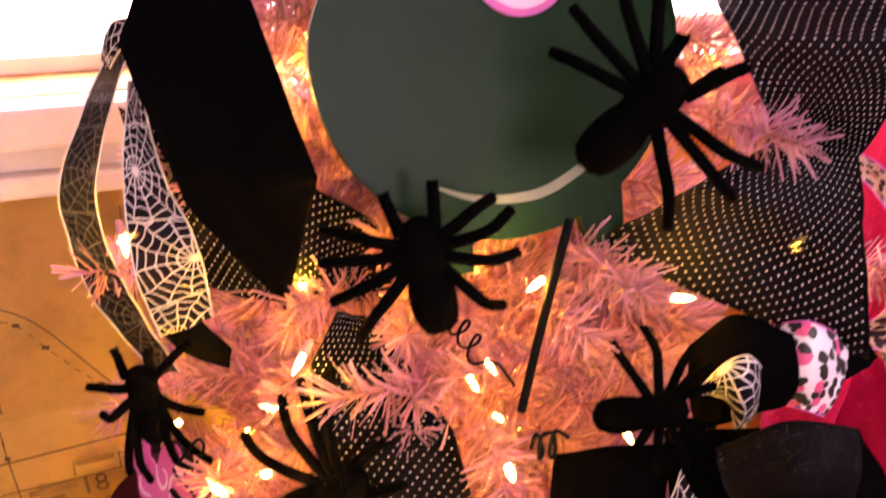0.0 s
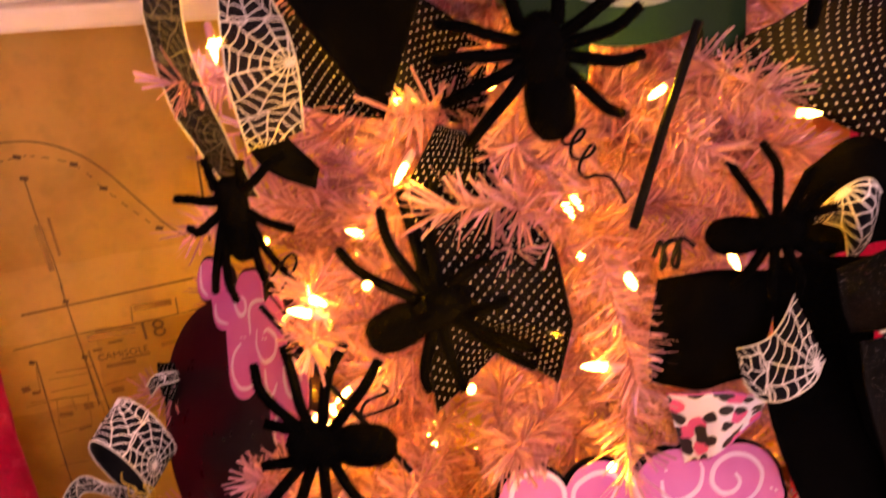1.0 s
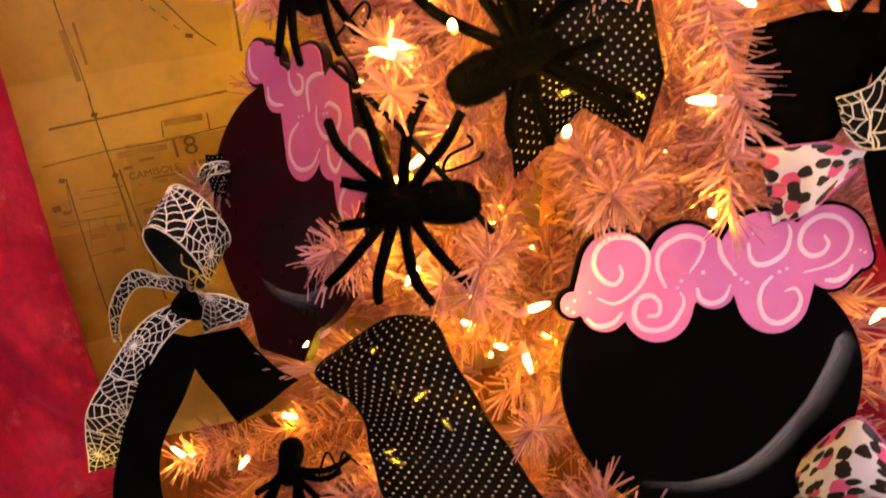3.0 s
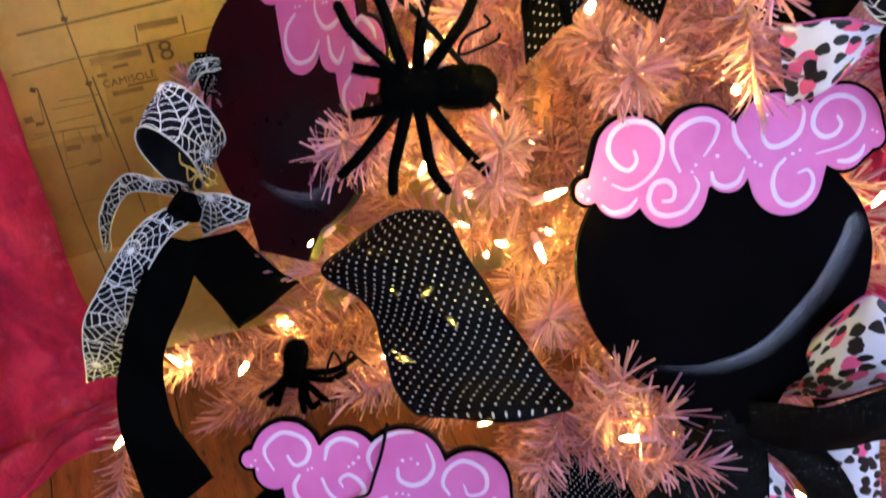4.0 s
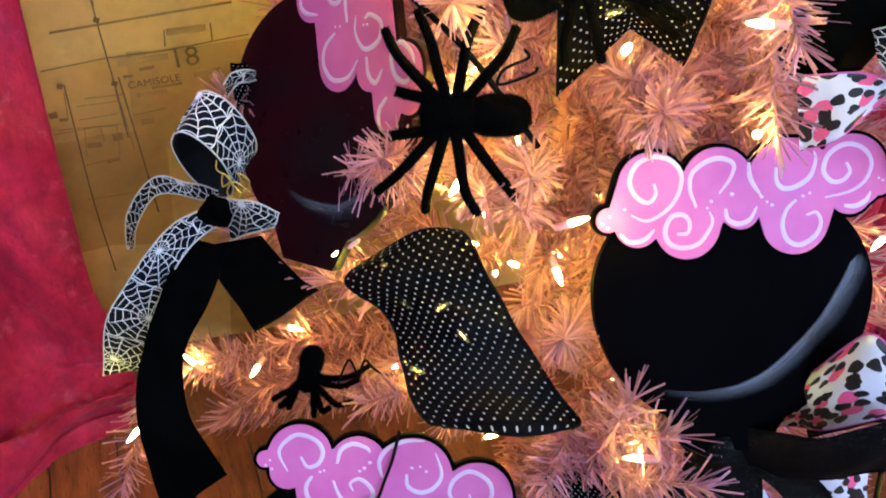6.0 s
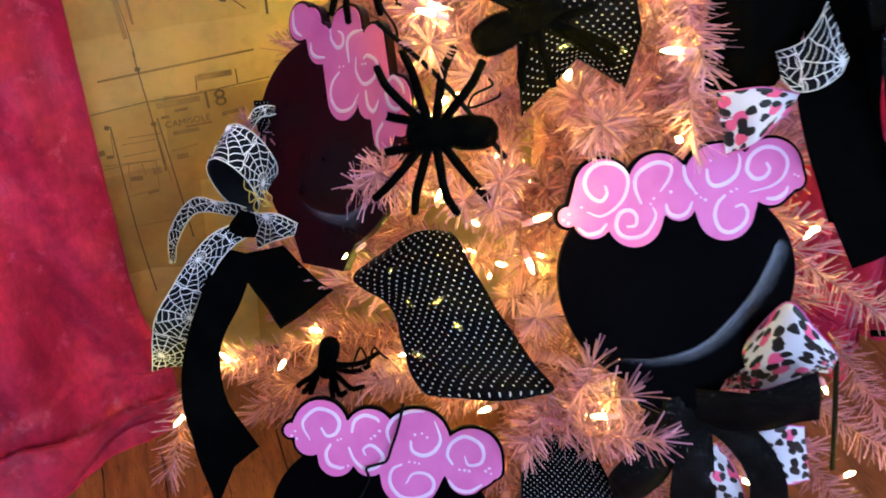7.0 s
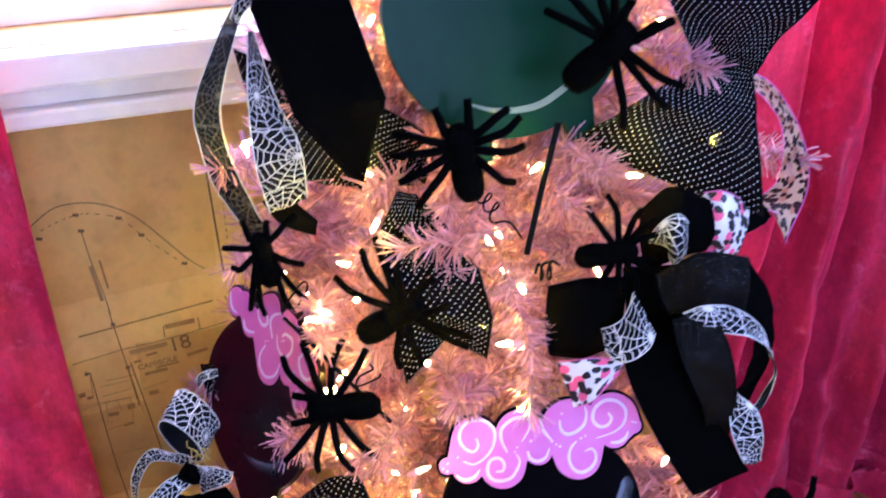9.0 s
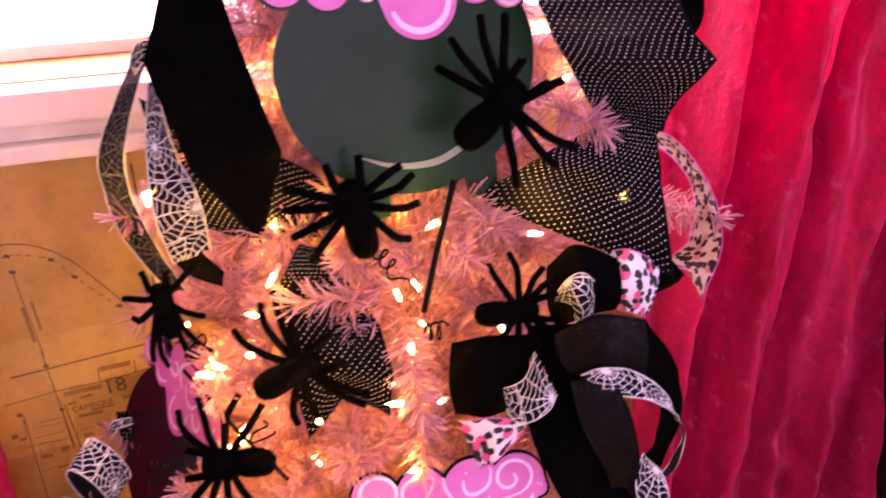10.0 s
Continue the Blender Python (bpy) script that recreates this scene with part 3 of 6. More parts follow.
ob = link_mesh("wall_west", box(bmesh.new(), ROOM[0] - 0.1, ROOM[0], ROOM[2] - 0.1, 0.16, 0, 2.6), M_PLASTER)
ob.matrix_world = WALL
tagged(ob, "plain sage plaster wall of the room", "wall", "", "structure")
# the east opening is added for the side fill lamp
wall_with_opening("wall_east", "y", (ROOM[1], ROOM[1] + 0.1), (ROOM[2] - 0.1, 0.16), (-2.5, -1.3, 0.85, 2.2), "plain sage plaster wall with an added opening for the side fill")
wall_with_opening("wall_south", "x", (ROOM[2] - 0.1, ROOM[2]), (ROOM[0], ROOM[1]), (-0.6, 1.46, 0.85, 2.3), "plain sage plaster wall with a wide window opening")
ceil = link_mesh("ceiling", box(bmesh.new(), ROOM[0] - 0.1, ROOM[1] + 0.1, ROOM[2] - 0.1, 0.16, 2.6, 2.7), M_CEIL)
ceil.matrix_world = WALL
tagged(ceil, "plain white ceiling", "ceiling", "", "structure")
floor = link_mesh("floor", box(bmesh.new(), ROOM[0] - 0.1, ROOM[1] + 0.1, ROOM[2] - 0.1, 0.16, -0.12, -0.02), M_SEAM)
floor.matrix_world = WALL
tagged(floor, "worn reddish-brown wooden floorboards", "floor", "", "structure")


def curtain(name, s0, s1, off, depth, waves, slant, hem, seed, label):
    """A floor-long velvet curtain on the wall's axes, with folds and a puddled hem."""
    rng = random.Random(seed)
    cols, rows = 170, 200
    b = bmesh.new()
    ph = [rng.uniform(0, 6.28) for _ in range(8)]
    vs = []
    top = 2.25
    for r in range(rows + 1):
        z = top * (1 - r / rows) ** 2
        row = []
        for c in range(cols + 1):
            u = c / cols
            x = s0 + (s1 - s0) * u
            k = max(0.0, 1 - z / 0.13)
            g = u + slant * z
            main = math.sin(g * waves * 6.28 + ph[0] + 0.4 * math.sin(z * 2.1 + ph[1]))
            fold = depth * (0.7 * main + 0.22 * main**3 + 0.3 * math.sin(g * waves * 15.1 + ph[2] + z * 1.3) + 0.12 * math.sin(u * 37 + ph[3] + z * 5.0))
            crease = 0.005 * math.sin(z * 19 + u * 11 + ph[4]) * math.sin(u * 15 + ph[5] + z * 6)
            out = hem * k * max(1.35 - 1.3 * u, 0.05) * (1 + 0.12 * math.sin(u * 9 + ph[6]) + 0.06 * math.sin(u * 23 + ph[7]))
            # wrinkles that run along the hem where the cloth lies on the floor
            lying = min(k * 1.8, 1.0) * (1 - k**6)
            way = k * 1.5 + u * 0.9 + 0.22 * math.sin(u * 6 + ph[1]) + 0.1 * math.sin(u * 17 + k * 5)
            ridge = (1 - abs(math.sin(way * 5.2))) ** 1.3 + 0.6 * (1 - abs(math.sin(way * 9.1 + u * 5 + ph[2]))) ** 1.5
            zz = z if k == 0 else 0.13 * (1 - k) ** 1.7
            zz += lying * 0.042 * ridge - 0.005 * k**8
            out += lying * 0.014 * math.sin(k * 10 + u * 12 + ph[4])
            crumple = 0.010 * noise.noise(Vector((u * 9 + z * 5 + seed, z * 9 - u * 4, seed))) + 0.0045 * noise.noise(Vector((u * 26 + z * 16, z * 22, seed)))
            flare = 0.03 * u**3 * math.exp(-(((z - 0.085) / 0.09) ** 2))
            row.append(b.verts.new((x + flare + 0.006 * math.sin(z * 4 + ph[0]), -off - fold * (1 - 0.4 * k) - crease - out - crumple, zz)))
        vs.append(row)
    for r in range(rows):
        for c in range(cols):
            b.faces.new((vs[r + 1][c], vs[r + 1][c + 1], vs[r][c + 1], vs[r][c])).smooth = True
    bmesh.ops.solidify(b, geom=b.faces[:], thickness=0.0025)
    ob = link_mesh(name, b, M_CURTAIN)
    ob.matrix_world = WALL
    return tagged(ob, label, "curtain", "window curtains")


curtain("curtain", -0.75, -0.092, 0.14, 0.042, 1.6, 0.1, 0.2, 3, "magenta crushed velvet curtain puddled on the floor")
curtain("curtain", 0.80, 1.24, 0.27, 0.055, 3.1, -0.2, 0.05, 8, "magenta crushed velvet curtain hanging in deep folds")

# a low cabinet, made up to darken the shaded space beside the curtain
cabinet = thing("cabinet", "made-up dark cabinet in the shaded space beside the velvet curtain", "cabinet", m=WALL @ pose(1.27, -0.36, 0))
part("body", box(bmesh.new(), 0, 0.5, 0.012, 0.34, 0.03, 0.5, 0.003), M_SHADE_WOOD, cabinet)
part("top", box(bmesh.new(), -0.012, 0.512, -0.006, 0.345, 0.501, 0.522, 0.004), M_SHADE_WOOD, cabinet)
for z0, z1 in ((0.05, 0.262), (0.272, 0.485)):
    front = part("drawer", box(bmesh.new(), 0.012, 0.488, 0.0, 0.0115, z0, z1, 0.003), M_SHADE_WOOD, cabinet)
    part("knob", box(bmesh.new(), 0.235, 0.265, -0.02, -0.0005, (z0 + z1) / 2 - 0.012, (z0 + z1) / 2 + 0.012, 0.006), M_SHADE_WOOD, front)
for x in (0.02, 0.44):
    part("foot", box(bmesh.new(), x, x + 0.04, 0.03, 0.07, 0.0, 0.0295, 0.003), M_SHADE_WOOD, cabinet)

# ---- where the signs hang ----


def sign_pose(x, y, z, yaw, tilt, roll):
    return pose(x, y, z) @ pose(0, 0, 0, 0, 0, yaw) @ pose(0, 0, 0, -tilt, 0, 0) @ pose(0, 0, 0, 0, roll, 0)


SIGN_POSES = (sign_pose(0.114, 0.585, 0.553, 4, 32, 0), sign_pose(-0.2005, 0.7342, 0.5975, -50.36, 20.18, -22) @ Matrix.Scale(1.1, 4), sign_pose(-0.136, 0.495, 0.316, 0, 34, 9), sign_pose(0.083, 0.720, 1.032, 19, 12, -5) @ Matrix.Scale(1.2, 4))


# ribbons that lie over the needles: place and reach
KEEP_CLEAR = ((-0.09, 0.7, 1.02, 0.075), (-0.07, 0.7, 0.94, 0.07), (0.28, 0.68, 1.06, 0.075), (0.27, 0.68, 0.9, 0.085), (-0.11, 0.6, 0.51, 0.055), (-0.05, 0.55, 0.48, 0.055), (0.01, 0.63, 0.77, 0.05), (0.05, 0.545, 0.31, 0.045), (0.16, 0.66, 0.71, 0.065), (0.25, 0.58, 0.65, 0.06), (0.3, 0.61, 0.75, 0.06), (-0.28, 0.67, 0.43, 0.045), (0.2, 0.5, 0.4, 0.06), (-0.14, 0.77, 0.8, 0.045), (-0.11, 0.72, 0.885, 0.04), (-0.19, 0.63, 0.35, 0.04), (-0.055, 0.62, 0.53, 0.05), (-0.229, 0.9, 0.314, 0.075))


def covered(p, near=0.03):
    """Whether a place lies in front of a sign, or just behind it."""
    for m in SIGN_POSES:
        q = m.inverted() @ Vector(p)
        if math.hypot(q.x, q.z) < 0.122 and q.y < near:
            return True
    return any(math.hypot(p[0] - x, p[2] - z) < r and p[1] < y + 0.03 for x, y, z, r in KEEP_CLEAR)


# ---- pink tree ----
AXIS = (0.03, 0.89)
TALL = 1.95


def radius(z):
    return 0.46 * (1 - z / 1.95)


def branch_mesh(length, seed, density=13.5, needle=0.029):
    """One tinsel tip along +x: a wire with flat PVC needles all round."""
    rng = random.Random(seed)
    sag = rng.uniform(-0.06, 0.1)
    bm = bmesh.new()
    pts = [(length * t, 0, -sag * length * t * t) for t in np.linspace(0, 1, 7)]
    tube(bm, pts, 0.0013, 5, 1)
    for _ in range(int(length * 100 * density)):
        t = rng.random() ** 0.85
        p = Vector((length * t, 0, -sag * length * t * t))
        a = rng.uniform(0, 6.283)
        lean = radians(rng.gauss(58, 11)) * (1 - 0.55 * max(0.0, t - 0.82) / 0.18)
        d = Vector((math.cos(lean), math.sin(lean) * math.cos(a), math.sin(lean) * math.sin(a)))
        ln = needle * rng.uniform(0.72, 1.12)
        w = d.cross(Vector((rng.gauss(0, 1), rng.gauss(0, 1), rng.gauss(0, 1)))).normalized() * rng.uniform(0.00075, 0.0012)
        bend = Vector((rng.gauss(0, 1), rng.gauss(0, 1), rng.gauss(0, 1) - 0.6)) * 0.0022
        q, r = p + d * ln * 0.55 + bend * 0.35, p + d * ln + bend
        v = [bm.verts.new(x) for x in (p - w, p + w, q + w, q - w, r + w * 0.8, r - w * 0.8)]
        bm.faces.new((v[0], v[1], v[2], v[3]))
        bm.faces.new((v[3], v[2], v[4], v[5]))
    me = bpy.data.meshes.new("branch")
    bm.to_mesh(me)
    bm.free()
    me.materials.append(M_NEEDLE)
    me.materials.append(M_STEM)
    return me


TIPS = [branch_mesh(ln, 40 + k) for k, ln in enumerate((0.10, 0.115, 0.13, 0.145, 0.12, 0.15, 0.11, 0.135))]
LEN = (0.10, 0.115, 0.13, 0.145, 0.12, 0.15, 0.11, 0.135)
tree = thing("artificial_tree", "pink tinsel tree with warm fairy lights and black ribbons", "tree", m=pose(AXIS[0], AXIS[1], 0))
b = bmesh.new()
tube(b, [(0, 0, 0.02), (0, 0, 0.8), (0, 0, 1.4), (0, 0, TALL)], [0.016, 0.015, 0.013, 0.006], 12)
part("trunk", b, M_TRUNK, tree)
for k in range(3):
    b = bmesh.new()
    a = k * 2.094 + 0.4
    tube(b, [(0, 0, 0.16), (0.1 * math.cos(a), 0.1 * math.sin(a), 0.1), (0.24 * math.cos(a), 0.24 * math.sin(a), 0.012)], 0.009, 8)
    part("stand_leg", b, M_TRUNK, tree)


def tip(base, end, k, stretch=1.0):
    """A branch tip from one place towards another, in the world."""
    base, end = Vector(base), Vector(end)
    d = end - base
    rot = d.to_track_quat("X", "Z").to_matrix().to_4x4()
    s = d.length / LEN[k]
    ob = new("branch", TIPS[k])
    ob.parent = tree
    ob.matrix_local = tree.matrix_world.inverted() @ Matrix.Translation(base) @ rot @ Matrix.Rotation(k * 1.3 + base.x * 40, 4, "X") @ Matrix.Diagonal((s, 1, 1, 1))
    return ob


rng = random.Random(5)
z = 0.10
while z < 1.55:
    r = radius(z) - 0.035
    count = int(2 * math.pi * r / 0.062)
    turn = rng.uniform(0, 6.28)
    for k in range(count):
        a = turn + 6.283 * k / count + rng.uniform(-0.12, 0.12)
        if math.sin(a) > 0.75 and z < 1.0:
            continue
        if z < 0.52 and (math.cos(a) < -0.2 or math.cos(a) > 0.45 and z < 0.4) and rng.random() < 0.6:
            continue
        rr = r * rng.uniform(0.86, 1.04)
        zz = z + rng.uniform(-0.03, 0.03)
        ln = rng.uniform(0.11, 0.16)
        up = rng.uniform(-0.02, 0.07)
        da = rng.uniform(-0.25, 0.25)
        end = (AXIS[0] + rr * math.cos(a), AXIS[1] + rr * math.sin(a), zz + up)
        base = (AXIS[0] + (rr - ln) * math.cos(a + da), AXIS[1] + (rr - ln) * math.sin(a + da), zz - 0.02)
        pick = rng.randrange(8)
        if covered(end, 0.068):
            end = tuple(Vector(end) + (Vector(base) - Vector(end)) * 0.55)
            base = tuple(Vector(base) + (Vector(AXIS + (zz,)) - Vector(base)) * 0.4)
        if not covered(end, 0.064):
            tip(base, end, pick)
        if k % 2 == 0:
            q = rr - rng.uniform(0.08, 0.15)
            end = (AXIS[0] + q * math.cos(a + 0.2), AXIS[1] + q * math.sin(a + 0.2), zz + 0.05)
            base = (AXIS[0] + (q - 0.14) * math.cos(a), AXIS[1] + (q - 0.14) * math.sin(a), zz - 0.02)
            pick = rng.randrange(8)
            if not covered(end, 0.04):
                tip(base, end, pick)
    z += 0.07

# the dense heart of the crown in front of the window
rng = random.Random(17)
for _ in range(150):
    a, h = rng.uniform(3.2, 6.25), rng.uniform(0.78, 1.4)
    q = radius(h) * rng.uniform(0.5, 0.95)
    end = Vector((AXIS[0] + q * math.cos(a), AXIS[1] + q * math.sin(a), h + rng.uniform(-0.02, 0.04)))
    base = Vector((AXIS[0], AXIS[1], h - 0.03))
    pick = rng.randrange(8)
    if not covered(end, 0.045):
        tip(end + (base - end).normalized() * 0.13, end, pick)

# boughs that reach out between the ornaments
bough_number = itertools.count()


def bough(base, end, always=False):
    k = next(bough_number)
    b0, e0 = Vector(base), Vector(end)
    if always or not covered(end):
        ln = max((e0 - b0).length, 0.10)
        tip(e0 - (e0 - b0).normalized() * ln, e0, k % 8)


bough((0.078, 0.67, 0.824), (-0.025, 0.64, 0.816), True)
bough((0.099, 0.7, 0.867), (0.142, 0.65, 0.859))
bough((0.174, 0.71, 0.87), (0.221, 0.66, 0.868))
bough((0.082, 0.62, 0.786), (0.101, 0.57, 0.739), True)
bough((0.097, 0.61, 0.728), (0.098, 0.555, 0.686), True)
bough((0.005, 0.550, 0.372), (0.106, 0.490, 0.427), True)
bough((0.031, 0.540, 0.386), (0.035, 0.495, 0.501), True)
bough((0.011, 0.550, 0.412), (-0.010, 0.500, 0.396), True)
bough((0.037, 0.560, 0.389), (0.072, 0.500, 0.472), True)
bough((0.02, 0.57, 0.394), (-0.01, 0.52, 0.389), True)
bough((0.089, 0.6, 0.426), (0.035, 0.53, 0.451), True)
bough((0.067, 0.72, 0.619), (0.03, 0.56, 0.686))
bough((-0.02, 0.74, 0.54), (-0.046, 0.56, 0.642))
bough((0.024, 0.66, 0.433), (-0.006, 0.545, 0.514), True)
bough((-0.006, 0.70, 0.31), (-0.057, 0.62, 0.358), True)
bough((0.02, 0.71, 0.30), (-0.025, 0.625, 0.345), True)
bough((-0.03, 0.71, 0.29), (-0.078, 0.63, 0.325), True)
bough((0.03, 0.75, 0.40), (-0.022, 0.67, 0.432), True)
bough((0.05, 0.75, 0.34), (0.008, 0.665, 0.378), True)
bough((-0.2170, 0.8350, 0.5009), (-0.2870, 0.7750, 0.5609), True)
bough((-0.0442, 0.7600, 0.5772), (-0.1142, 0.6800, 0.6072), True)
bough((0.1406, 0.8500, 0.9942), (0.2206, 0.7900, 1.0242), True)
bough((0.1568, 0.8500, 0.9782), (0.2368, 0.7900, 1.0082), True)
bough((0.1495, 0.8500, 0.9619), (0.2295, 0.7900, 0.9919), True)
bough((0.1659, 0.8500, 0.9981), (0.2459, 0.7900, 1.0281), True)
bough((-0.258, 0.76, 0.274), (-0.329, 0.7, 0.301))
bough((-0.222, 0.66, 0.293), (-0.284, 0.6, 0.304))
bough((-0.107, 0.7, 0.511), (-0.16, 0.64, 0.528))
bough((0.278, 0.7, 0.468), (0.349, 0.64, 0.446))
bough((0.33, 0.7, 0.375), (0.386, 0.64, 0.313))
bough((0.349, 0.68, 0.272), (0.408, 0.62, 0.262))
bough((0.338, 0.66, 0.207), (0.371, 0.6, 0.199))
bough((-0.194, 0.8, 0.733), (-0.215, 0.74, 0.746))
bough((-0.195, 0.8, 0.848), (-0.219, 0.74, 0.863))
bough((0.232, 0.72, 0.983), (0.265, 0.66, 0.987), True)
bough((-0.109, 0.68, 0.588), (-0.15, 0.6, 0.615))
bough((0.355, 0.8, 0.85), (0.393, 0.745, 0.861))
bough((0.02, 0.66, 0.668), (0.025, 0.57, 0.678))
bough((-0.041, 0.7, 0.537), (-0.048, 0.57, 0.619))
bough((-0.074, 0.72, 0.532), (-0.071, 0.58, 0.609))
bough((-0.122, 0.76, 0.752), (-0.113, 0.62, 0.784))
bough((-0.105, 0.74, 0.684), (-0.103, 0.6, 0.738))
bough((-0.09, 0.62, 0.387), (-0.148, 0.585, 0.401), True)
bough((-0.385, 0.8, 0.296), (-0.364, 0.74, 0.313))
bough((-0.375, 0.66, 0.241), (-0.38, 0.62, 0.215))
bough((-0.179, 0.68, 0.557), (-0.12, 0.6, 0.611))
bough((-0.123, 0.76, 0.702), (-0.108, 0.62, 0.751))
bough((-0.09, 0.74, 0.758), (-0.125, 0.64, 0.792))
bough((-0.034, 0.8, 1.021), (-0.064, 0.7, 1.061))
bough((-0.036, 0.78, 0.916), (0.006, 0.7, 0.92))
bough((0.007, 0.72, 0.45), (-0.017, 0.58, 0.542))
bough((-0.118, 0.7, 0.514), (-0.125, 0.62, 0.55))
bough((0.075, 0.7, 0.632), (0.029, 0.57, 0.691))
bough((-0.07, 0.74, 0.801), (-0.099, 0.66, 0.853))
bough((0.139, 0.7, 0.897), (0.16, 0.62, 0.912))
bough((-0.078, 0.845, 0.359), (-0.187, 0.760, 0.394), True)
bough((-0.075, 0.840, 0.210), (-0.181, 0.750, 0.245), True)
bough((-0.056, 0.815, 0.240), (-0.141, 0.700, 0.275), True)
bough((-0.117, 0.831, 0.168), (-0.229, 0.750, 0.200), True)
bough((-0.138, 0.840, 0.246), (-0.257, 0.770, 0.277), True)
bough((-0.091, 0.859, 0.227), (-0.208, 0.790, 0.261), True)
bough((-0.122, 0.836, 0.212), (-0.237, 0.760, 0.244), True)
bough((-0.160, 0.823, 0.202), (-0.277, 0.750, 0.231), True)
bough((-0.187, 0.813, 0.170), (-0.304, 0.740, 0.198), True)

# ---- cauldron signs ----
# bubbles of the painted clouds: across, up, radius
LOBES_R = ((-0.0659, 0.0621, 0.0245), (-0.0958, 0.0376, 0.0086), (-0.0744, 0.0354, 0.0166), (-0.0179, 0.0651, 0.0261), (-0.0381, 0.0352, 0.024), (0.0003, 0.0479, 0.0146), (0.0355, 0.0671, 0.0321), (0.041, 0.0414, 0.0253), (0.0804, 0.0765, 0.0268), (0.0805, 0.0626, 0.0167), (0.1019, 0.0679, 0.0081))
LOBES_T = ((-0.0984, 0.061, 0.0066), (-0.0724, 0.0691, 0.0249), (-0.0792, 0.0552, 0.0142), (-0.0268, 0.0714, 0.0226), (-0.0525, 0.0433, 0.0172), (-0.0217, 0.0474, 0.0156), (0.0173, 0.0709, 0.0311), (0.0183, 0.0382, 0.0277), (0.0704, 0.0646, 0.0285), (0.069, 0.049, 0.0181), (0.093, 0.058, 0.0078))
LOBES_G = ((-0.0523, 0.0639, 0.0176), (-0.085, 0.072, 0.018), (-0.0232, 0.0566, 0.009), (-0.04, 0.088, 0.022), (0.0162, 0.0433, 0.0297), (0.012, 0.088, 0.028), (0.0626, 0.0498, 0.0162), (0.06, 0.085, 0.024), (0.0891, 0.0402, 0.0139), (0.095, 0.064, 0.016))
LOBES_P = ((-0.0383, 0.0849, 0.0159), (-0.0088, 0.0642, 0.0170), (0.0238, 0.0774, 0.0156), (0.0254, 0.0201, 0.0209), (0.0524, 0.0491, 0.0220), (0.0604, 0.0147, 0.0137), (0.0927, 0.0168, 0.0184), (0.0800, -0.0118, 0.0125), (0.1000, -0.0002, 0.0120), (-0.0225, 0.0821, 0.0143), (0.0310, 0.0787, 0.0151), (0.0634, 0.0646, 0.0131))
ROUND = 0.104


def slab(lo, hi, x0, x1, y0, y1, n=110, b=None):
    """A flat cut-out between two outlines, y0 (front) to y1 (back)."""
    b = b or bmesh.new()
    cols = []
    for i in range(n + 1):
        x = x0 + (x1 - x0) * (0.5 - 0.5 * math.cos(math.pi * i / n))
        l, h = lo(x), hi(x)
        cols.append([b.verts.new((x, y, zz)) for y, zz in ((y0, l), (y0, h), (y1, h), (y1, l))])
    for p, q in zip(cols, cols[1:]):
        for k in range(4):
            f = b.faces.new((p[k], p[(k + 1) % 4], q[(k + 1) % 4], q[k]))
    b.faces.new(cols[0][::-1])
    b.faces.new(cols[-1])
    bmesh.ops.recalc_face_normals(b, faces=b.faces[:])
    return b


def lobes(shape, grow, top):
    """Upper or lower outline of the joined bubbles, closed to V-notches between them."""
    def edge(x):
        zs = []
        for cx, cz, r in shape:
            d = abs(x - cx) - (r + grow) * 0.985
            h = math.sqrt(max((r + grow) ** 2 - (x - cx) ** 2, 0)) if d < 0 else (r + grow) * 0.17 - 4.0 * d
            zs.append(cz + h if top else cz - h)
        return max(zs) if top else min(zs)
    return edge


def stroke(b, pts, wide, y):
    """A raised brush stroke that tapers at both ends."""
    n = len(pts) - 1
    rows = []
    for i, p in enumerate(pts):
        q0, q1 = pts[max(i - 1, 0)], pts[min(i + 1, n)]
        d = Vector((q1[0] - q0[0], q1[1] - q0[1])).normalized()
        w = wide * (0.25 + 0.75 * math.sin(math.pi * min(0.08 + 0.92 * i / n, 1.0)) ** 0.6) / 2
        rows.append([b.verts.new((p[0] - d.y * w, y, p[1] + d.x * w)), b.verts.new((p[0], y - 0.0005, p[1])), b.verts.new((p[0] + d.y * w, y, p[1] - d.x * w))])
    for a, c in zip(rows, rows[1:]):
        for k in (0, 1):
            b.faces.new((a[k], a[k + 1], c[k + 1], c[k])).smooth = True


def cauldron(m, paint, label, shape, legs=False):
    ob = thing("cauldron_sign", label, "sign", "cauldron signs", m=m)
    lo = min(c - r for c, _, r in shape)
    hi = max(c + r for c, _, r in shape)

    mid = 0.0 if legs else -0.011

    def low(x):
        a = abs(x)
        body = mid - math.sqrt(max(ROUND**2 - x * x, 0))
        if legs:
            foot = -0.117 if 0.034 < a < 0.058 else 1.0
        else:
            foot = -0.13 + max(a - 0.03, 0) * 1.7 if a < 0.05 else 1.0
        return min(body, foot)

    def high(x):
        return mid + 0.0002 + math.sqrt(max(ROUND**2 - x * x, 0)) * 0.8

    board = slab(low, high, -ROUND, ROUND, -0.004, 0.004, 150)
    board = slab(lobes(shape, 0.0028, False), lobes(shape, 0.0028, True), lo - 0.0026, hi + 0.0026, -0.0041, 0.0034, 150, board)
    part("board", board, paint, ob)
    cloud = part("bubble_cloud", slab(lobes(shape, 0, False), lobes(shape, 0, True), lo + 0.0002, hi - 0.0002, -0.0056, -0.0042, 150), M_PINK, ob, "pink painted bubbles with a scalloped edge")
    return ob, cloud


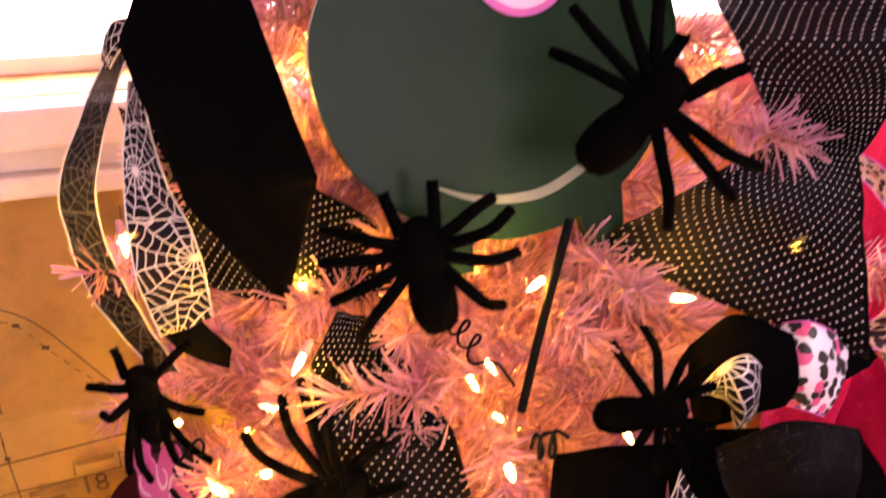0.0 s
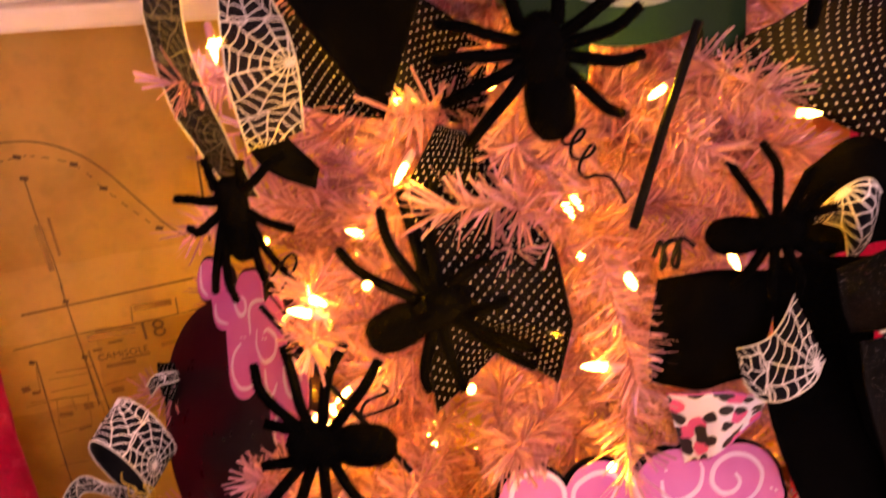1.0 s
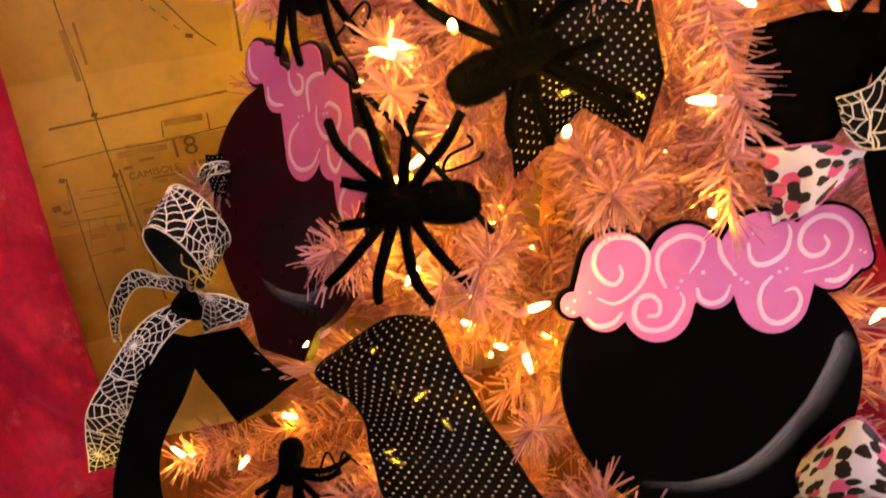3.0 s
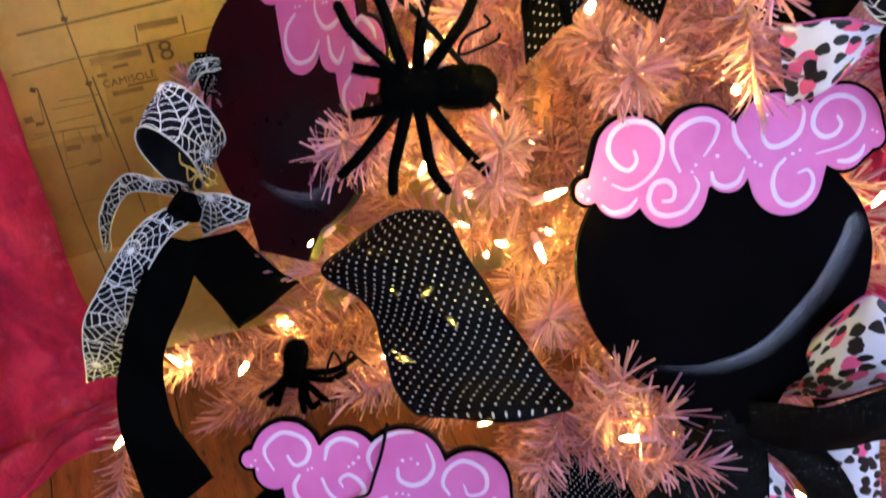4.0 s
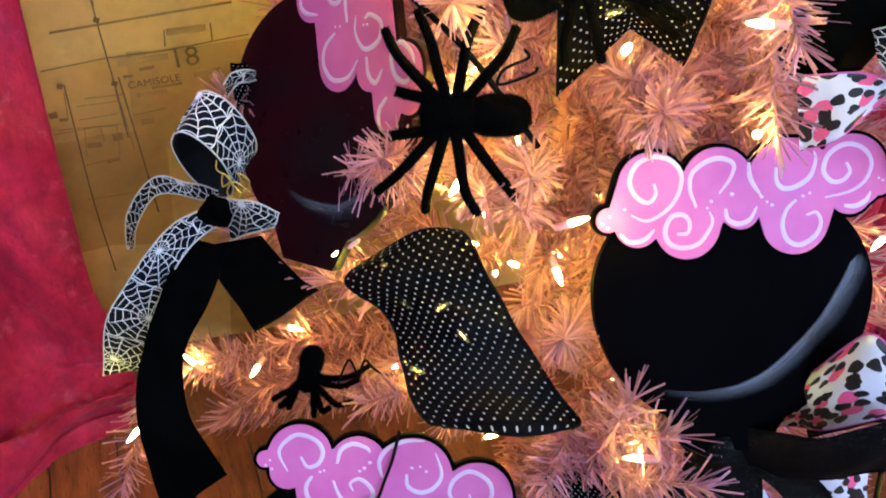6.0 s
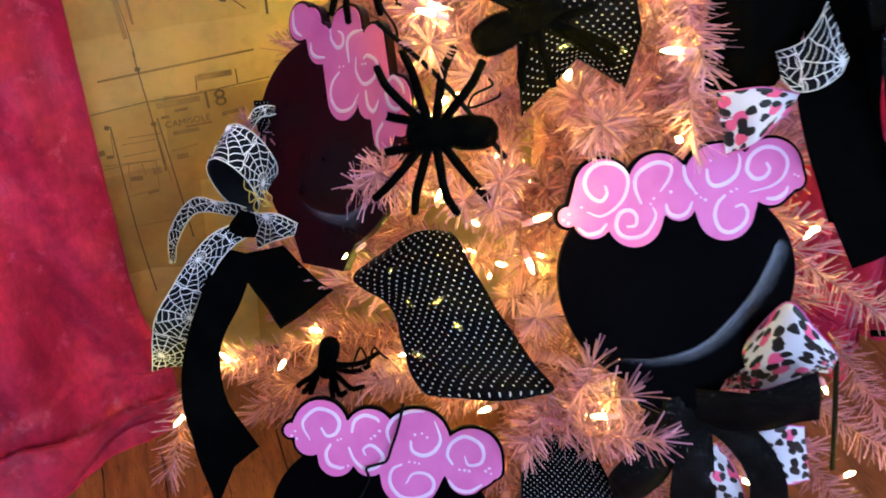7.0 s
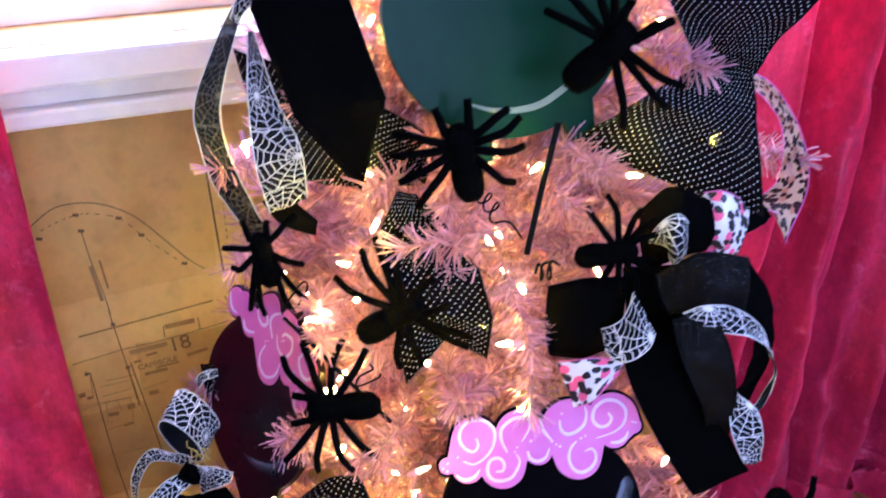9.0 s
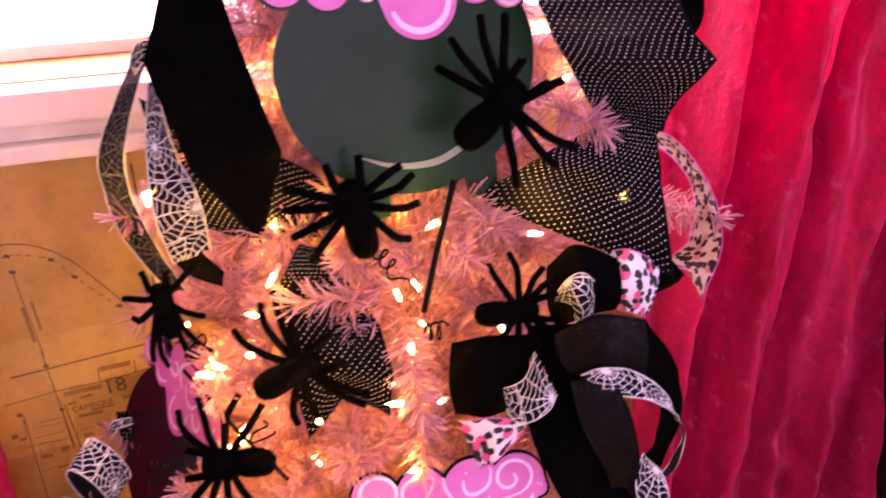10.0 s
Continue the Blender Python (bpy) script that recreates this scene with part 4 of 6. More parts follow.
def swirl(ob, pts, wide=0.0036):
    """A pale brush stroke on a bubble, through places across and up the sign."""
    b = bmesh.new()
    stroke(b, [tuple(p) for p in spline(pts, 6)], wide, -0.0058)
    part("painted_swirl", b, M_SWIRL, ob, "pale pink brush stroke")


def dots(ob, pts):
    rng = random.Random(4)
    for x, z in pts:
        b = bmesh.new()
        r = rng.uniform(0.0009, 0.0015)
        stroke(b, [(x - r, z - r * 0.3), (x - r * 0.4, z), (x + r * 0.4, z), (x + r, z + r * 0.2)], r * 1.9, -0.0058)
        part("painted_dot", b, M_SWIRL, ob)


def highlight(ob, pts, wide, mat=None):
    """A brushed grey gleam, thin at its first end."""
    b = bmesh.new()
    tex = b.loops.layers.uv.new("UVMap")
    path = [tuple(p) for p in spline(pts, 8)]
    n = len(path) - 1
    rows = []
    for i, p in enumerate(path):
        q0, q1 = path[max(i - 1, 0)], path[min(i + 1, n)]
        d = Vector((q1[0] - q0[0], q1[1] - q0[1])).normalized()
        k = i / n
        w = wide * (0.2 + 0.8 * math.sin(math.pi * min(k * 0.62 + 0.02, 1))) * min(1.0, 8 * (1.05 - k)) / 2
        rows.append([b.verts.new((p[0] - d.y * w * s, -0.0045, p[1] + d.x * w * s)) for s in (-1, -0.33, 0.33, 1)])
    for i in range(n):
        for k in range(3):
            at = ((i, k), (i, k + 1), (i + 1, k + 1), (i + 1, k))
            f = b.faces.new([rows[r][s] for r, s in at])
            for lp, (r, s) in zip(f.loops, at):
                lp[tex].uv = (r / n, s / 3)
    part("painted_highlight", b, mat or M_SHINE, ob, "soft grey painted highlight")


sign, cloud = cauldron(SIGN_POSES[0], M_BLACK, "flat black cauldron sign with pink bubbles, wired to the tree", LOBES_R)
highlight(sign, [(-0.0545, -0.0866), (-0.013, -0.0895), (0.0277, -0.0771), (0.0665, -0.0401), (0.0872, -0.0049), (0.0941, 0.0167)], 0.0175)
swirl(cloud, [(-0.0644, 0.0642), (-0.0627, 0.0567), (-0.068, 0.0508), (-0.0766, 0.0547), (-0.0819, 0.0643), (-0.0787, 0.076), (-0.0681, 0.0828), (-0.0542, 0.0813), (-0.0452, 0.0716), (-0.0467, 0.0567), (-0.0552, 0.045), (-0.068, 0.0379), (-0.0798, 0.0418)])
swirl(cloud, [(-0.0872, 0.028), (-0.0797, 0.0226), (-0.0691, 0.0247), (-0.0622, 0.0321)])
swirl(cloud, [(-0.0328, 0.0481), (-0.0382, 0.0609), (-0.0371, 0.0727), (-0.0265, 0.0812), (-0.0158, 0.0833), (-0.0073, 0.079), (-0.0094, 0.0694), (-0.0168, 0.0583)])
swirl(cloud, [(-0.0456, 0.0289), (-0.0381, 0.0299), (-0.037, 0.0374), (-0.0424, 0.0428), (-0.0509, 0.0407), (-0.0545, 0.031), (-0.0509, 0.0224), (-0.0413, 0.0192), (-0.0295, 0.0224), (-0.022, 0.033), (-0.0204, 0.0395), (-0.0232, 0.0455)])
swirl(cloud, [(-0.0114, 0.048), (-0.0092, 0.0405), (-0.0017, 0.0372), (0.0068, 0.0404), (0.0117, 0.05)])
swirl(cloud, [(0.0237, 0.0778), (0.0248, 0.0682), (0.0302, 0.0632), (0.0398, 0.0649), (0.0494, 0.0724), (0.0525, 0.0841), (0.0508, 0.0905)])
swirl(cloud, [(0.0034, 0.0811), (0.0056, 0.0693), (0.0142, 0.0575)])
swirl(cloud, [(0.0403, 0.0553), (0.0335, 0.0478), (0.0314, 0.0371), (0.0358, 0.0264), (0.0454, 0.0231), (0.0561, 0.0295), (0.0599, 0.0391), (0.056, 0.0466), (0.0485, 0.0445)])
swirl(cloud, [(0.0756, 0.0829), (0.0787, 0.0765), (0.074, 0.0701), (0.0655, 0.0691), (0.059, 0.0766), (0.0621, 0.0883), (0.0738, 0.0958), (0.0867, 0.0936), (0.0943, 0.0839), (0.0911, 0.0711), (0.0805, 0.0626), (0.0613, 0.0573)])
swirl(cloud, [(0.0763, 0.0519), (0.0849, 0.0519), (0.0923, 0.0561), (0.0955, 0.0626)])
dots(cloud, [(-0.1, 0.0351), (-0.0951, 0.0402), (-0.0958, 0.0323), (-0.0845, 0.0457), (-0.0247, 0.048), (-0.0221, 0.0527), (-0.0072, 0.0582), (0.0146, 0.0569), (0.0228, 0.0511), (0.0189, 0.0532), (0.0452, 0.058), (0.0501, 0.0602), (0.104, 0.0707), (0.1008, 0.0722), (0.0269, 0.0846)])
low_sign, low_cloud = cauldron(SIGN_POSES[2], M_BLACK, "flat black cauldron sign with pink bubbles, low on the tree", LOBES_T)
aside_sign, aside_cloud = cauldron(SIGN_POSES[1], M_PLUM_REFLECTION, "flat black cauldron sign, plum curtain reflection in its colour, pink bubbles, turned aside", LOBES_P)
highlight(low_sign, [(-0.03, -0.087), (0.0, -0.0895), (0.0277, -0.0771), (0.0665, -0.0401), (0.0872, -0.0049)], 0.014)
highlight(aside_sign, [(-0.034, -0.0743), (-0.0156, -0.0828), (0.0067, -0.0871), (0.0325, -0.0872), (0.0515, -0.0792), (0.0588, -0.0721)], 0.016)
swirl(aside_cloud, [(0.0212, 0.0402), (0.011, 0.0304), (0.0101, 0.0177), (0.0212, 0.0075), (0.0379, 0.0099), (0.0476, 0.0222)])
swirl(aside_cloud, [(0.0523, 0.05), (0.0579, 0.0527), (0.0696, 0.047), (0.0674, 0.035), (0.054, 0.0295), (0.0435, 0.0396), (0.0427, 0.0519)])
swirl(aside_cloud, [(0.0337, 0.0473), (0.0304, 0.0647), (0.0378, 0.0717), (0.0515, 0.0734)])
swirl(aside_cloud, [(0.0564, 0.0245), (0.0597, 0.0123), (0.0676, 0.0074), (0.0737, 0.017)])
swirl(aside_cloud, [(0.0813, 0.0313), (0.0821, 0.0217), (0.0875, 0.0121), (0.0973, 0.0092), (0.1031, 0.0153)])
swirl(aside_cloud, [(0.0821, 0.0289), (0.0903, 0.0349), (0.1008, 0.0285), (0.1045, 0.0214)])
swirl(aside_cloud, [(-0.0212, 0.0663), (-0.0195, 0.058), (-0.0124, 0.0536), (0.0008, 0.0525)])
swirl(aside_cloud, [(0.0069, 0.077), (0.0086, 0.0678), (0.0171, 0.0604), (0.0246, 0.063), (0.0238, 0.071), (0.0171, 0.0744)])
swirl(aside_cloud, [(-0.0484, 0.0959), (-0.0476, 0.0834), (-0.0431, 0.0763), (-0.0339, 0.0721)])
swirl(aside_cloud, [(0.08, -0.0014), (0.0731, -0.0106), (0.0732, -0.0194), (0.0771, -0.0252)])
dots(aside_cloud, [(0.0212, 0.0442), (0.0263, 0.0446), (0.0555, 0.0460), (0.0516, 0.0457)])
swirl(low_cloud, [(-0.0718, 0.0687), (-0.0649, 0.062), (-0.0572, 0.0661), (-0.0558, 0.0764), (-0.0634, 0.084), (-0.0781, 0.0853), (-0.088, 0.0745), (-0.0879, 0.0658), (-0.0792, 0.0552)])
swirl(low_cloud, [(-0.0429, 0.0692), (-0.0421, 0.0806), (-0.0339, 0.0874), (-0.0227, 0.0861), (-0.0196, 0.083)])
swirl(low_cloud, [(-0.0599, 0.0556), (-0.0628, 0.0462), (-0.0584, 0.037), (-0.0482, 0.0347), (-0.0437, 0.0364)])
swirl(low_cloud, [(-0.0433, 0.0554), (-0.0357, 0.0444), (-0.0245, 0.038), (-0.0154, 0.0412), (-0.01, 0.0499), (-0.0139, 0.0566), (-0.0233, 0.0609), (-0.0295, 0.0558), (-0.0259, 0.0503)])
swirl(low_cloud, [(0.0121, 0.0723), (0.0153, 0.0629), (0.0258, 0.0601), (0.0355, 0.066), (0.039, 0.0781), (0.0305, 0.0938)])
swirl(low_cloud, [(-0.0061, 0.0659), (-0.011, 0.0773), (-0.0064, 0.0896), (0.0064, 0.0981), (0.0203, 0.1011)])
swirl(low_cloud, [(0.0086, 0.0488), (0.0003, 0.042), (0.0006, 0.0294), (0.0115, 0.019), (0.0263, 0.0191), (0.0392, 0.0274), (0.0401, 0.0378), (0.0319, 0.0437), (0.02, 0.0417), (0.015, 0.0312)])
swirl(low_cloud, [(0.0549, 0.0567), (0.0481, 0.0649), (0.0503, 0.0767), (0.0608, 0.0848), (0.0753, 0.0808), (0.0811, 0.0719), (0.0795, 0.0627), (0.0691, 0.0592), (0.0637, 0.0669)])
swirl(low_cloud, [(0.0533, 0.0419), (0.0623, 0.0349), (0.0747, 0.0349), (0.0852, 0.0436)])
dots(low_cloud, [(-0.0968, 0.0564), (-0.0944, 0.0611), (-0.0916, 0.0545), (-0.0543, 0.06), (-0.0515, 0.0616), (-0.0242, 0.067), (-0.0212, 0.0701), (-0.0179, 0.0754), (0.0152, 0.078), (0.0213, 0.0803), (0.0268, 0.0775), (0.0146, 0.0519), (0.0196, 0.0525), (0.0239, 0.0521), (0.0618, 0.0534), (0.0667, 0.0536), (0.0709, 0.0538), (0.0859, 0.0565), (0.0889, 0.0596), (0.0912, 0.055), (-0.0404, 0.0379)])
sign, cloud = cauldron(SIGN_POSES[3], M_GREEN_REFLECTION, "flat black cauldron sign, green reflection in its colour, pink bubbles, high on the tree", LOBES_G, True)
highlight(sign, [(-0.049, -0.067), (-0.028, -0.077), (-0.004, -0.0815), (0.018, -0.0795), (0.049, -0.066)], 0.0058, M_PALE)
for x, z, r in LOBES_G[2:]:
    swirl(cloud, [(x + r * 0.78 * math.cos(a), z + r * 0.78 * math.sin(a)) for a in (-2.9, -2.4, -1.8, -1.2, -0.6, 0.0, 0.5)], 0.0052 if r > 0.02 else 0.0035)

# ---- ribbons ----


def ribbon(name, label, mats, stations, width, group, wire=None, **kw):
    bm, edges = strip(stations, width, **kw)
    ob = link_mesh(name, bm, *mats)
    tagged(ob, label, "ribbon", group)
    for e in edges:
        b = bmesh.new()
        tube(b, e, 0.0007, 5)
        part("wired_edge", b, wire or mats[2], ob)
    return ob


DOT, WEB, LEO = (M_DOT, M_DOT, M_WIRE), (M_WEB, M_SATIN, M_EDGE), (M_LEO, M_PINK, M_PINK)
VEL, GLI, SHE = (M_VELVET, M_SATIN, M_VELVET), (M_GLITTER, M_SATIN, M_GLITTER), (M_SHEER, M_SHEER, M_EDGE)
VEIL = (M_VEIL, M_VEIL, M_EDGE)
ribbon("ribbon_tail", "wide black velvet ribbon tail with a slanted end", VEL, [(-0.1339, 0.735, 1.1157, -0.0944, 0.735, 1.1157), (-0.1531, 0.69, 1.0393, -0.0636, 0.69, 1.0466), (-0.1219, 0.685, 0.9382, -0.0344, 0.685, 0.9549), (-0.0635, 0.695, 0.8561, -0.0385, 0.695, 0.9405)], 0.085, "top bow", seed=1, bend=0)
ribbon("ribbon_loop", "sheer black ribbon loop with pale web print and white edges", SHE, [(-0.1697, 0.782, 1.0487, -0.1686, 0.782, 1.037), (-0.201, 0.762, 1.0014, -0.1829, 0.762, 1.0046), (-0.2334, 0.752, 0.9316, -0.2077, 0.752, 0.9284), (-0.2344, 0.752, 0.8781, -0.2045, 0.752, 0.8716), (-0.2203, 0.762, 0.8152, -0.1893, 0.762, 0.8131), (-0.1932, 0.782, 0.7539, -0.175, 0.782, 0.756)], 0.04, "top bow", M_EDGE, seed=2)
ribbon("ribbon_tail", "sheer ribbon printed with white spider webs", VEIL, [(-0.1684, 0.738, 1.0075, -0.1622, 0.738, 1.0064), (-0.1686, 0.708, 0.9535, -0.1418, 0.708, 0.9484), (-0.1677, 0.698, 0.8904, -0.1212, 0.698, 0.9018), (-0.1624, 0.718, 0.8205, -0.1221, 0.718, 0.8381)], 0.045, "top bow", M_EDGE, seed=3)
ribbon("ribbon_tail", "short black velvet ribbon end among the needles", VEL, [(-0.1734, 0.74, 0.8258, -0.1533, 0.74, 0.8396), (-0.1554, 0.74, 0.7983, -0.1375, 0.74, 0.8226), (-0.1196, 0.735, 0.7866, -0.1164, 0.735, 0.8024)], 0.04, "top bow", seed=4)
ribbon("mesh_ribbon", "black mesh ribbon with white dots behind the velvet tail", DOT, [(-0.1939, 0.78, 0.9787, -0.1718, 0.78, 0.8469), (-0.13, 0.75, 0.9634, -0.1109, 0.75, 0.8409), (-0.0434, 0.74, 0.9273, -0.054, 0.74, 0.8406), (0.0148, 0.77, 0.8804, -0.0021, 0.77, 0.8287)], 0.11, "dotted garland", M_WIRE, seed=5, print_scale=0.9)
ribbon("mesh_ribbon", "wide black mesh ribbon with white dots, pinched in the middle", DOT, [(0.196, 0.725, 1.12, 0.316, 0.725, 1.119), (0.202, 0.715, 1.087, 0.329, 0.715, 1.087), (0.215, 0.7, 1.06, 0.341, 0.7, 1.059), (0.226, 0.695, 1.042, 0.362, 0.695, 1.038), (0.257, 0.71, 0.988, 0.328, 0.71, 0.984), (0.259, 0.715, 0.967, 0.318, 0.715, 0.961), (0.212, 0.685, 0.954, 0.327, 0.705, 0.912), (0.147, 0.715, 0.895, 0.35, 0.715, 0.807)], 0.15, "dotted garland", M_WIRE, seed=6, print_scale=0.92, bend=0, cols=20, ripple=0.003)
ribbon("mesh_ribbon", "black mesh ribbon with white dots and a swallowtail end", DOT, [(-0.028, 0.7, 0.852, -0.01, 0.7, 0.849), (-0.044, 0.675, 0.824, 0.02, 0.675, 0.826), (-0.041, 0.66, 0.779, 0.053, 0.66, 0.782), (-0.033, 0.645, 0.722, 0.066, 0.645, 0.735), (-0.024, 0.65, 0.653, 0.06, 0.65, 0.682)], 0.1, "dotted garland", M_WIRE, seed=7, print_scale=0.85, cols=24, notch=0.045, ripple=0.002, bend=0)
ribbon("mesh_ribbon", "black mesh ribbon with white dots, billowing over the needles", DOT, [(-0.1493, 0.645, 0.5018, -0.0825, 0.64, 0.536), (-0.1683, 0.63, 0.4862, -0.0754, 0.622, 0.5408), (-0.1586, 0.612, 0.4873, -0.0659, 0.606, 0.5307), (-0.1397, 0.6, 0.4833, -0.0529, 0.59, 0.516), (-0.1276, 0.588, 0.4696, -0.0398, 0.575, 0.5006), (-0.1206, 0.57, 0.4556, -0.0198, 0.56, 0.4773), (-0.1144, 0.552, 0.4418, -0.0033, 0.54, 0.4642), (-0.1004, 0.532, 0.436, 0.0121, 0.525, 0.4543), (-0.086, 0.528, 0.4341, 0.0054, 0.522, 0.4483)], 0.1, "dotted garland", M_WIRE, seed=8, print_scale=0.86, cols=24, curl=0.01, ripple=0.003)
ribbon("mesh_ribbon", "black mesh ribbon with white dots below the branch tip", DOT, [(0.003, 0.56, 0.371, 0.044, 0.56, 0.371), (-0.004, 0.545, 0.326, 0.074, 0.545, 0.326), (0, 0.53, 0.246, 0.114, 0.53, 0.247)], 0.1, "dotted garland", M_WIRE, seed=9, cols=16)
ribbon("ribbon_tail", "black ribbon tail printed with white spider webs, curling down", WEB, [(-0.289, 0.69, 0.506, -0.276, 0.69, 0.492), (-0.319, 0.67, 0.496, -0.3, 0.67, 0.481), (-0.353, 0.655, 0.449, -0.327, 0.655, 0.438), (-0.377, 0.65, 0.404, -0.341, 0.65, 0.392), (-0.392, 0.66, 0.331, -0.354, 0.66, 0.337)], 0.042, "web bow", M_EDGE, seed=10)
ribbon("ribbon_loop", "narrow curl of black spider web ribbon", WEB, [(-0.385, 0.75, 0.405, -0.379, 0.75, 0.405), (-0.373, 0.735, 0.46, -0.364, 0.735, 0.452), (-0.342, 0.725, 0.507, -0.338, 0.725, 0.491), (-0.306, 0.71, 0.514, -0.301, 0.71, 0.499), (-0.282, 0.7, 0.515, -0.28, 0.7, 0.502)], 0.02, "web bow", M_EDGE, seed=11)
ribbon("ribbon_tail", "short flared end of black spider web ribbon", WEB, [(-0.272, 0.67, 0.53, -0.268, 0.67, 0.488), (-0.244, 0.65, 0.544, -0.243, 0.65, 0.515), (-0.225, 0.66, 0.526, -0.229, 0.66, 0.512)], 0.04, "web bow", M_EDGE, seed=12)
ribbon("ribbon_tail", "long black velvet ribbon tail with a notched end", VEL, [(-0.308, 0.68, 0.481, -0.272, 0.68, 0.472), (-0.323, 0.645, 0.447, -0.285, 0.645, 0.441), (-0.338, 0.62, 0.402, -0.304, 0.62, 0.403), (-0.338, 0.585, 0.369, -0.295, 0.585, 0.367), (-0.323, 0.555, 0.322, -0.267, 0.555, 0.347), (-0.307, 0.54, 0.258, -0.256, 0.54, 0.352)], 0.04, "web bow", seed=13, notch=0.012)
ribbon("ribbon_tail", "short square-cut black velvet ribbon tail", VEL, [(-0.306, 0.7, 0.453, -0.25, 0.7, 0.471), (-0.276, 0.675, 0.429, -0.224, 0.675, 0.461), (-0.255, 0.68, 0.376, -0.198, 0.68, 0.428)], 0.065, "web bow", seed=14)
ribbon("ribbon_loop", "black velvet ribbon loop seen flat", VEL, [(0.123, 0.668, 0.757, 0.127, 0.668, 0.672), (0.155, 0.653, 0.774, 0.159, 0.653, 0.681), (0.203, 0.668, 0.768, 0.193, 0.668, 0.68)], 0.08, "side bow", seed=15, curl=0.008)
ribbon("ribbon_loop", "cupped black ribbon printed with white spider webs", WEB, [(0.2047, 0.637, 0.7674, 0.2263, 0.622, 0.7288), (0.2005, 0.637, 0.7483, 0.2191, 0.612, 0.7178), (0.1941, 0.637, 0.7346, 0.2022, 0.607, 0.707), (0.1846, 0.637, 0.7272, 0.1873, 0.612, 0.703), (0.176, 0.642, 0.721, 0.1775, 0.622, 0.7097)], 0.045, "side bow", M_EDGE, seed=16)
ribbon("ribbon_tail", "long straight black velvet ribbon tail", VEL, [(0.1916, 0.645, 0.717, 0.2439, 0.645, 0.7298), (0.2093, 0.625, 0.6595, 0.2649, 0.625, 0.6745), (0.2419, 0.61, 0.5954, 0.3009, 0.61, 0.619), (0.2796, 0.605, 0.5329, 0.3344, 0.605, 0.5661)], 0.055, "side bow", seed=17)
ribbon("ribbon_loop", "large black glitter ribbon loop with a grey sheen", GLI, [(0.22, 0.62, 0.795, 0.237, 0.62, 0.753), (0.257, 0.6, 0.83, 0.271, 0.6, 0.769), (0.303, 0.61, 0.818, 0.307, 0.61, 0.759)], 0.065, "side bow", seed=38, curl=0.004)
ribbon("ribbon_loop", "large black velvet ribbon loop", VEL, [(0.303, 0.61, 0.818, 0.307, 0.61, 0.759), (0.342, 0.635, 0.751, 0.331, 0.635, 0.705), (0.358, 0.66, 0.673, 0.332, 0.66, 0.634), (0.344, 0.67, 0.594, 0.311, 0.67, 0.611)], 0.065, "side bow", seed=18)
ribbon("ribbon_tail", "black glitter ribbon tail", GLI, [(0.236, 0.6, 0.758, 0.272, 0.6, 0.768), (0.247, 0.59, 0.717, 0.292, 0.59, 0.728), (0.275, 0.6, 0.655, 0.307, 0.6, 0.666), (0.293, 0.62, 0.596, 0.312, 0.62, 0.588)], 0.045, "side bow", seed=19)
ribbon("ribbon_loop", "curling black ribbon printed with white spider webs", WEB, [(0.245, 0.6, 0.765, 0.273, 0.6, 0.743), (0.265, 0.595, 0.776, 0.278, 0.595, 0.746), (0.296, 0.6, 0.768, 0.309, 0.6, 0.738), (0.325, 0.61, 0.741, 0.334, 0.61, 0.719), (0.347, 0.63, 0.697, 0.349, 0.63, 0.694), (0.358, 0.64, 0.665, 0.36, 0.64, 0.664), (0.351, 0.65, 0.629, 0.358, 0.65, 0.621), (0.34, 0.65, 0.606, 0.347, 0.65, 0.606)], 0.04, "side bow", M_EDGE, seed=20)
ribbon("ribbon_tail", "twisted end of black spider web ribbon", WEB, [(0.317, 0.63, 0.652, 0.32, 0.63, 0.649), (0.308, 0.61, 0.637, 0.333, 0.61, 0.643), (0.311, 0.6, 0.615, 0.34, 0.6, 0.622), (0.331, 0.61, 0.57, 0.348, 0.61, 0.573)], 0.035, "side bow", M_EDGE, seed=21)
ribbon("ribbon_loop", "small cupped loop of black spider web ribbon", WEB, [(0.228, 0.695, 0.7988, 0.2324, 0.695, 0.7912), (0.239, 0.685, 0.8222, 0.2456, 0.685, 0.7918), (0.2533, 0.68, 0.8307, 0.2489, 0.68, 0.7763), (0.2725, 0.695, 0.8064, 0.2552, 0.695, 0.7597)], 0.045, "side bow", M_EDGE, seed=22, curl=0.006)
ribbon("ribbon_loop", "black velvet ribbon loop above the spider", VEL, [(0.2191, 0.71, 0.8211, 0.2321, 0.71, 0.7506), (0.2465, 0.695, 0.8541, 0.2639, 0.695, 0.776), (0.2897, 0.705, 0.8339, 0.293, 0.705, 0.7764)], 0.07, "side bow", seed=23, curl=0.01)
ribbon("ribbon_loop", "white and pink leopard print ribbon loop", LEO, [(0.2807, 0.72, 0.8356, 0.2732, 0.72, 0.7749), (0.3016, 0.705, 0.8437, 0.3016, 0.705, 0.7742), (0.3349, 0.72, 0.8226, 0.3252, 0.72, 0.7598)], 0.06, "side bow", seed=24, curl=0.008, print_scale=1.35)
ribbon("ribbon_tail", "dark underside of a ribbon loop", VEL, [(0.3327, 0.72, 0.8367, 0.323, 0.72, 0.7825), (0.3509, 0.73, 0.8186, 0.3412, 0.73, 0.7851), (0.3669, 0.74, 0.7974, 0.3572, 0.74, 0.7855)], 0.04, "side bow", seed=25)
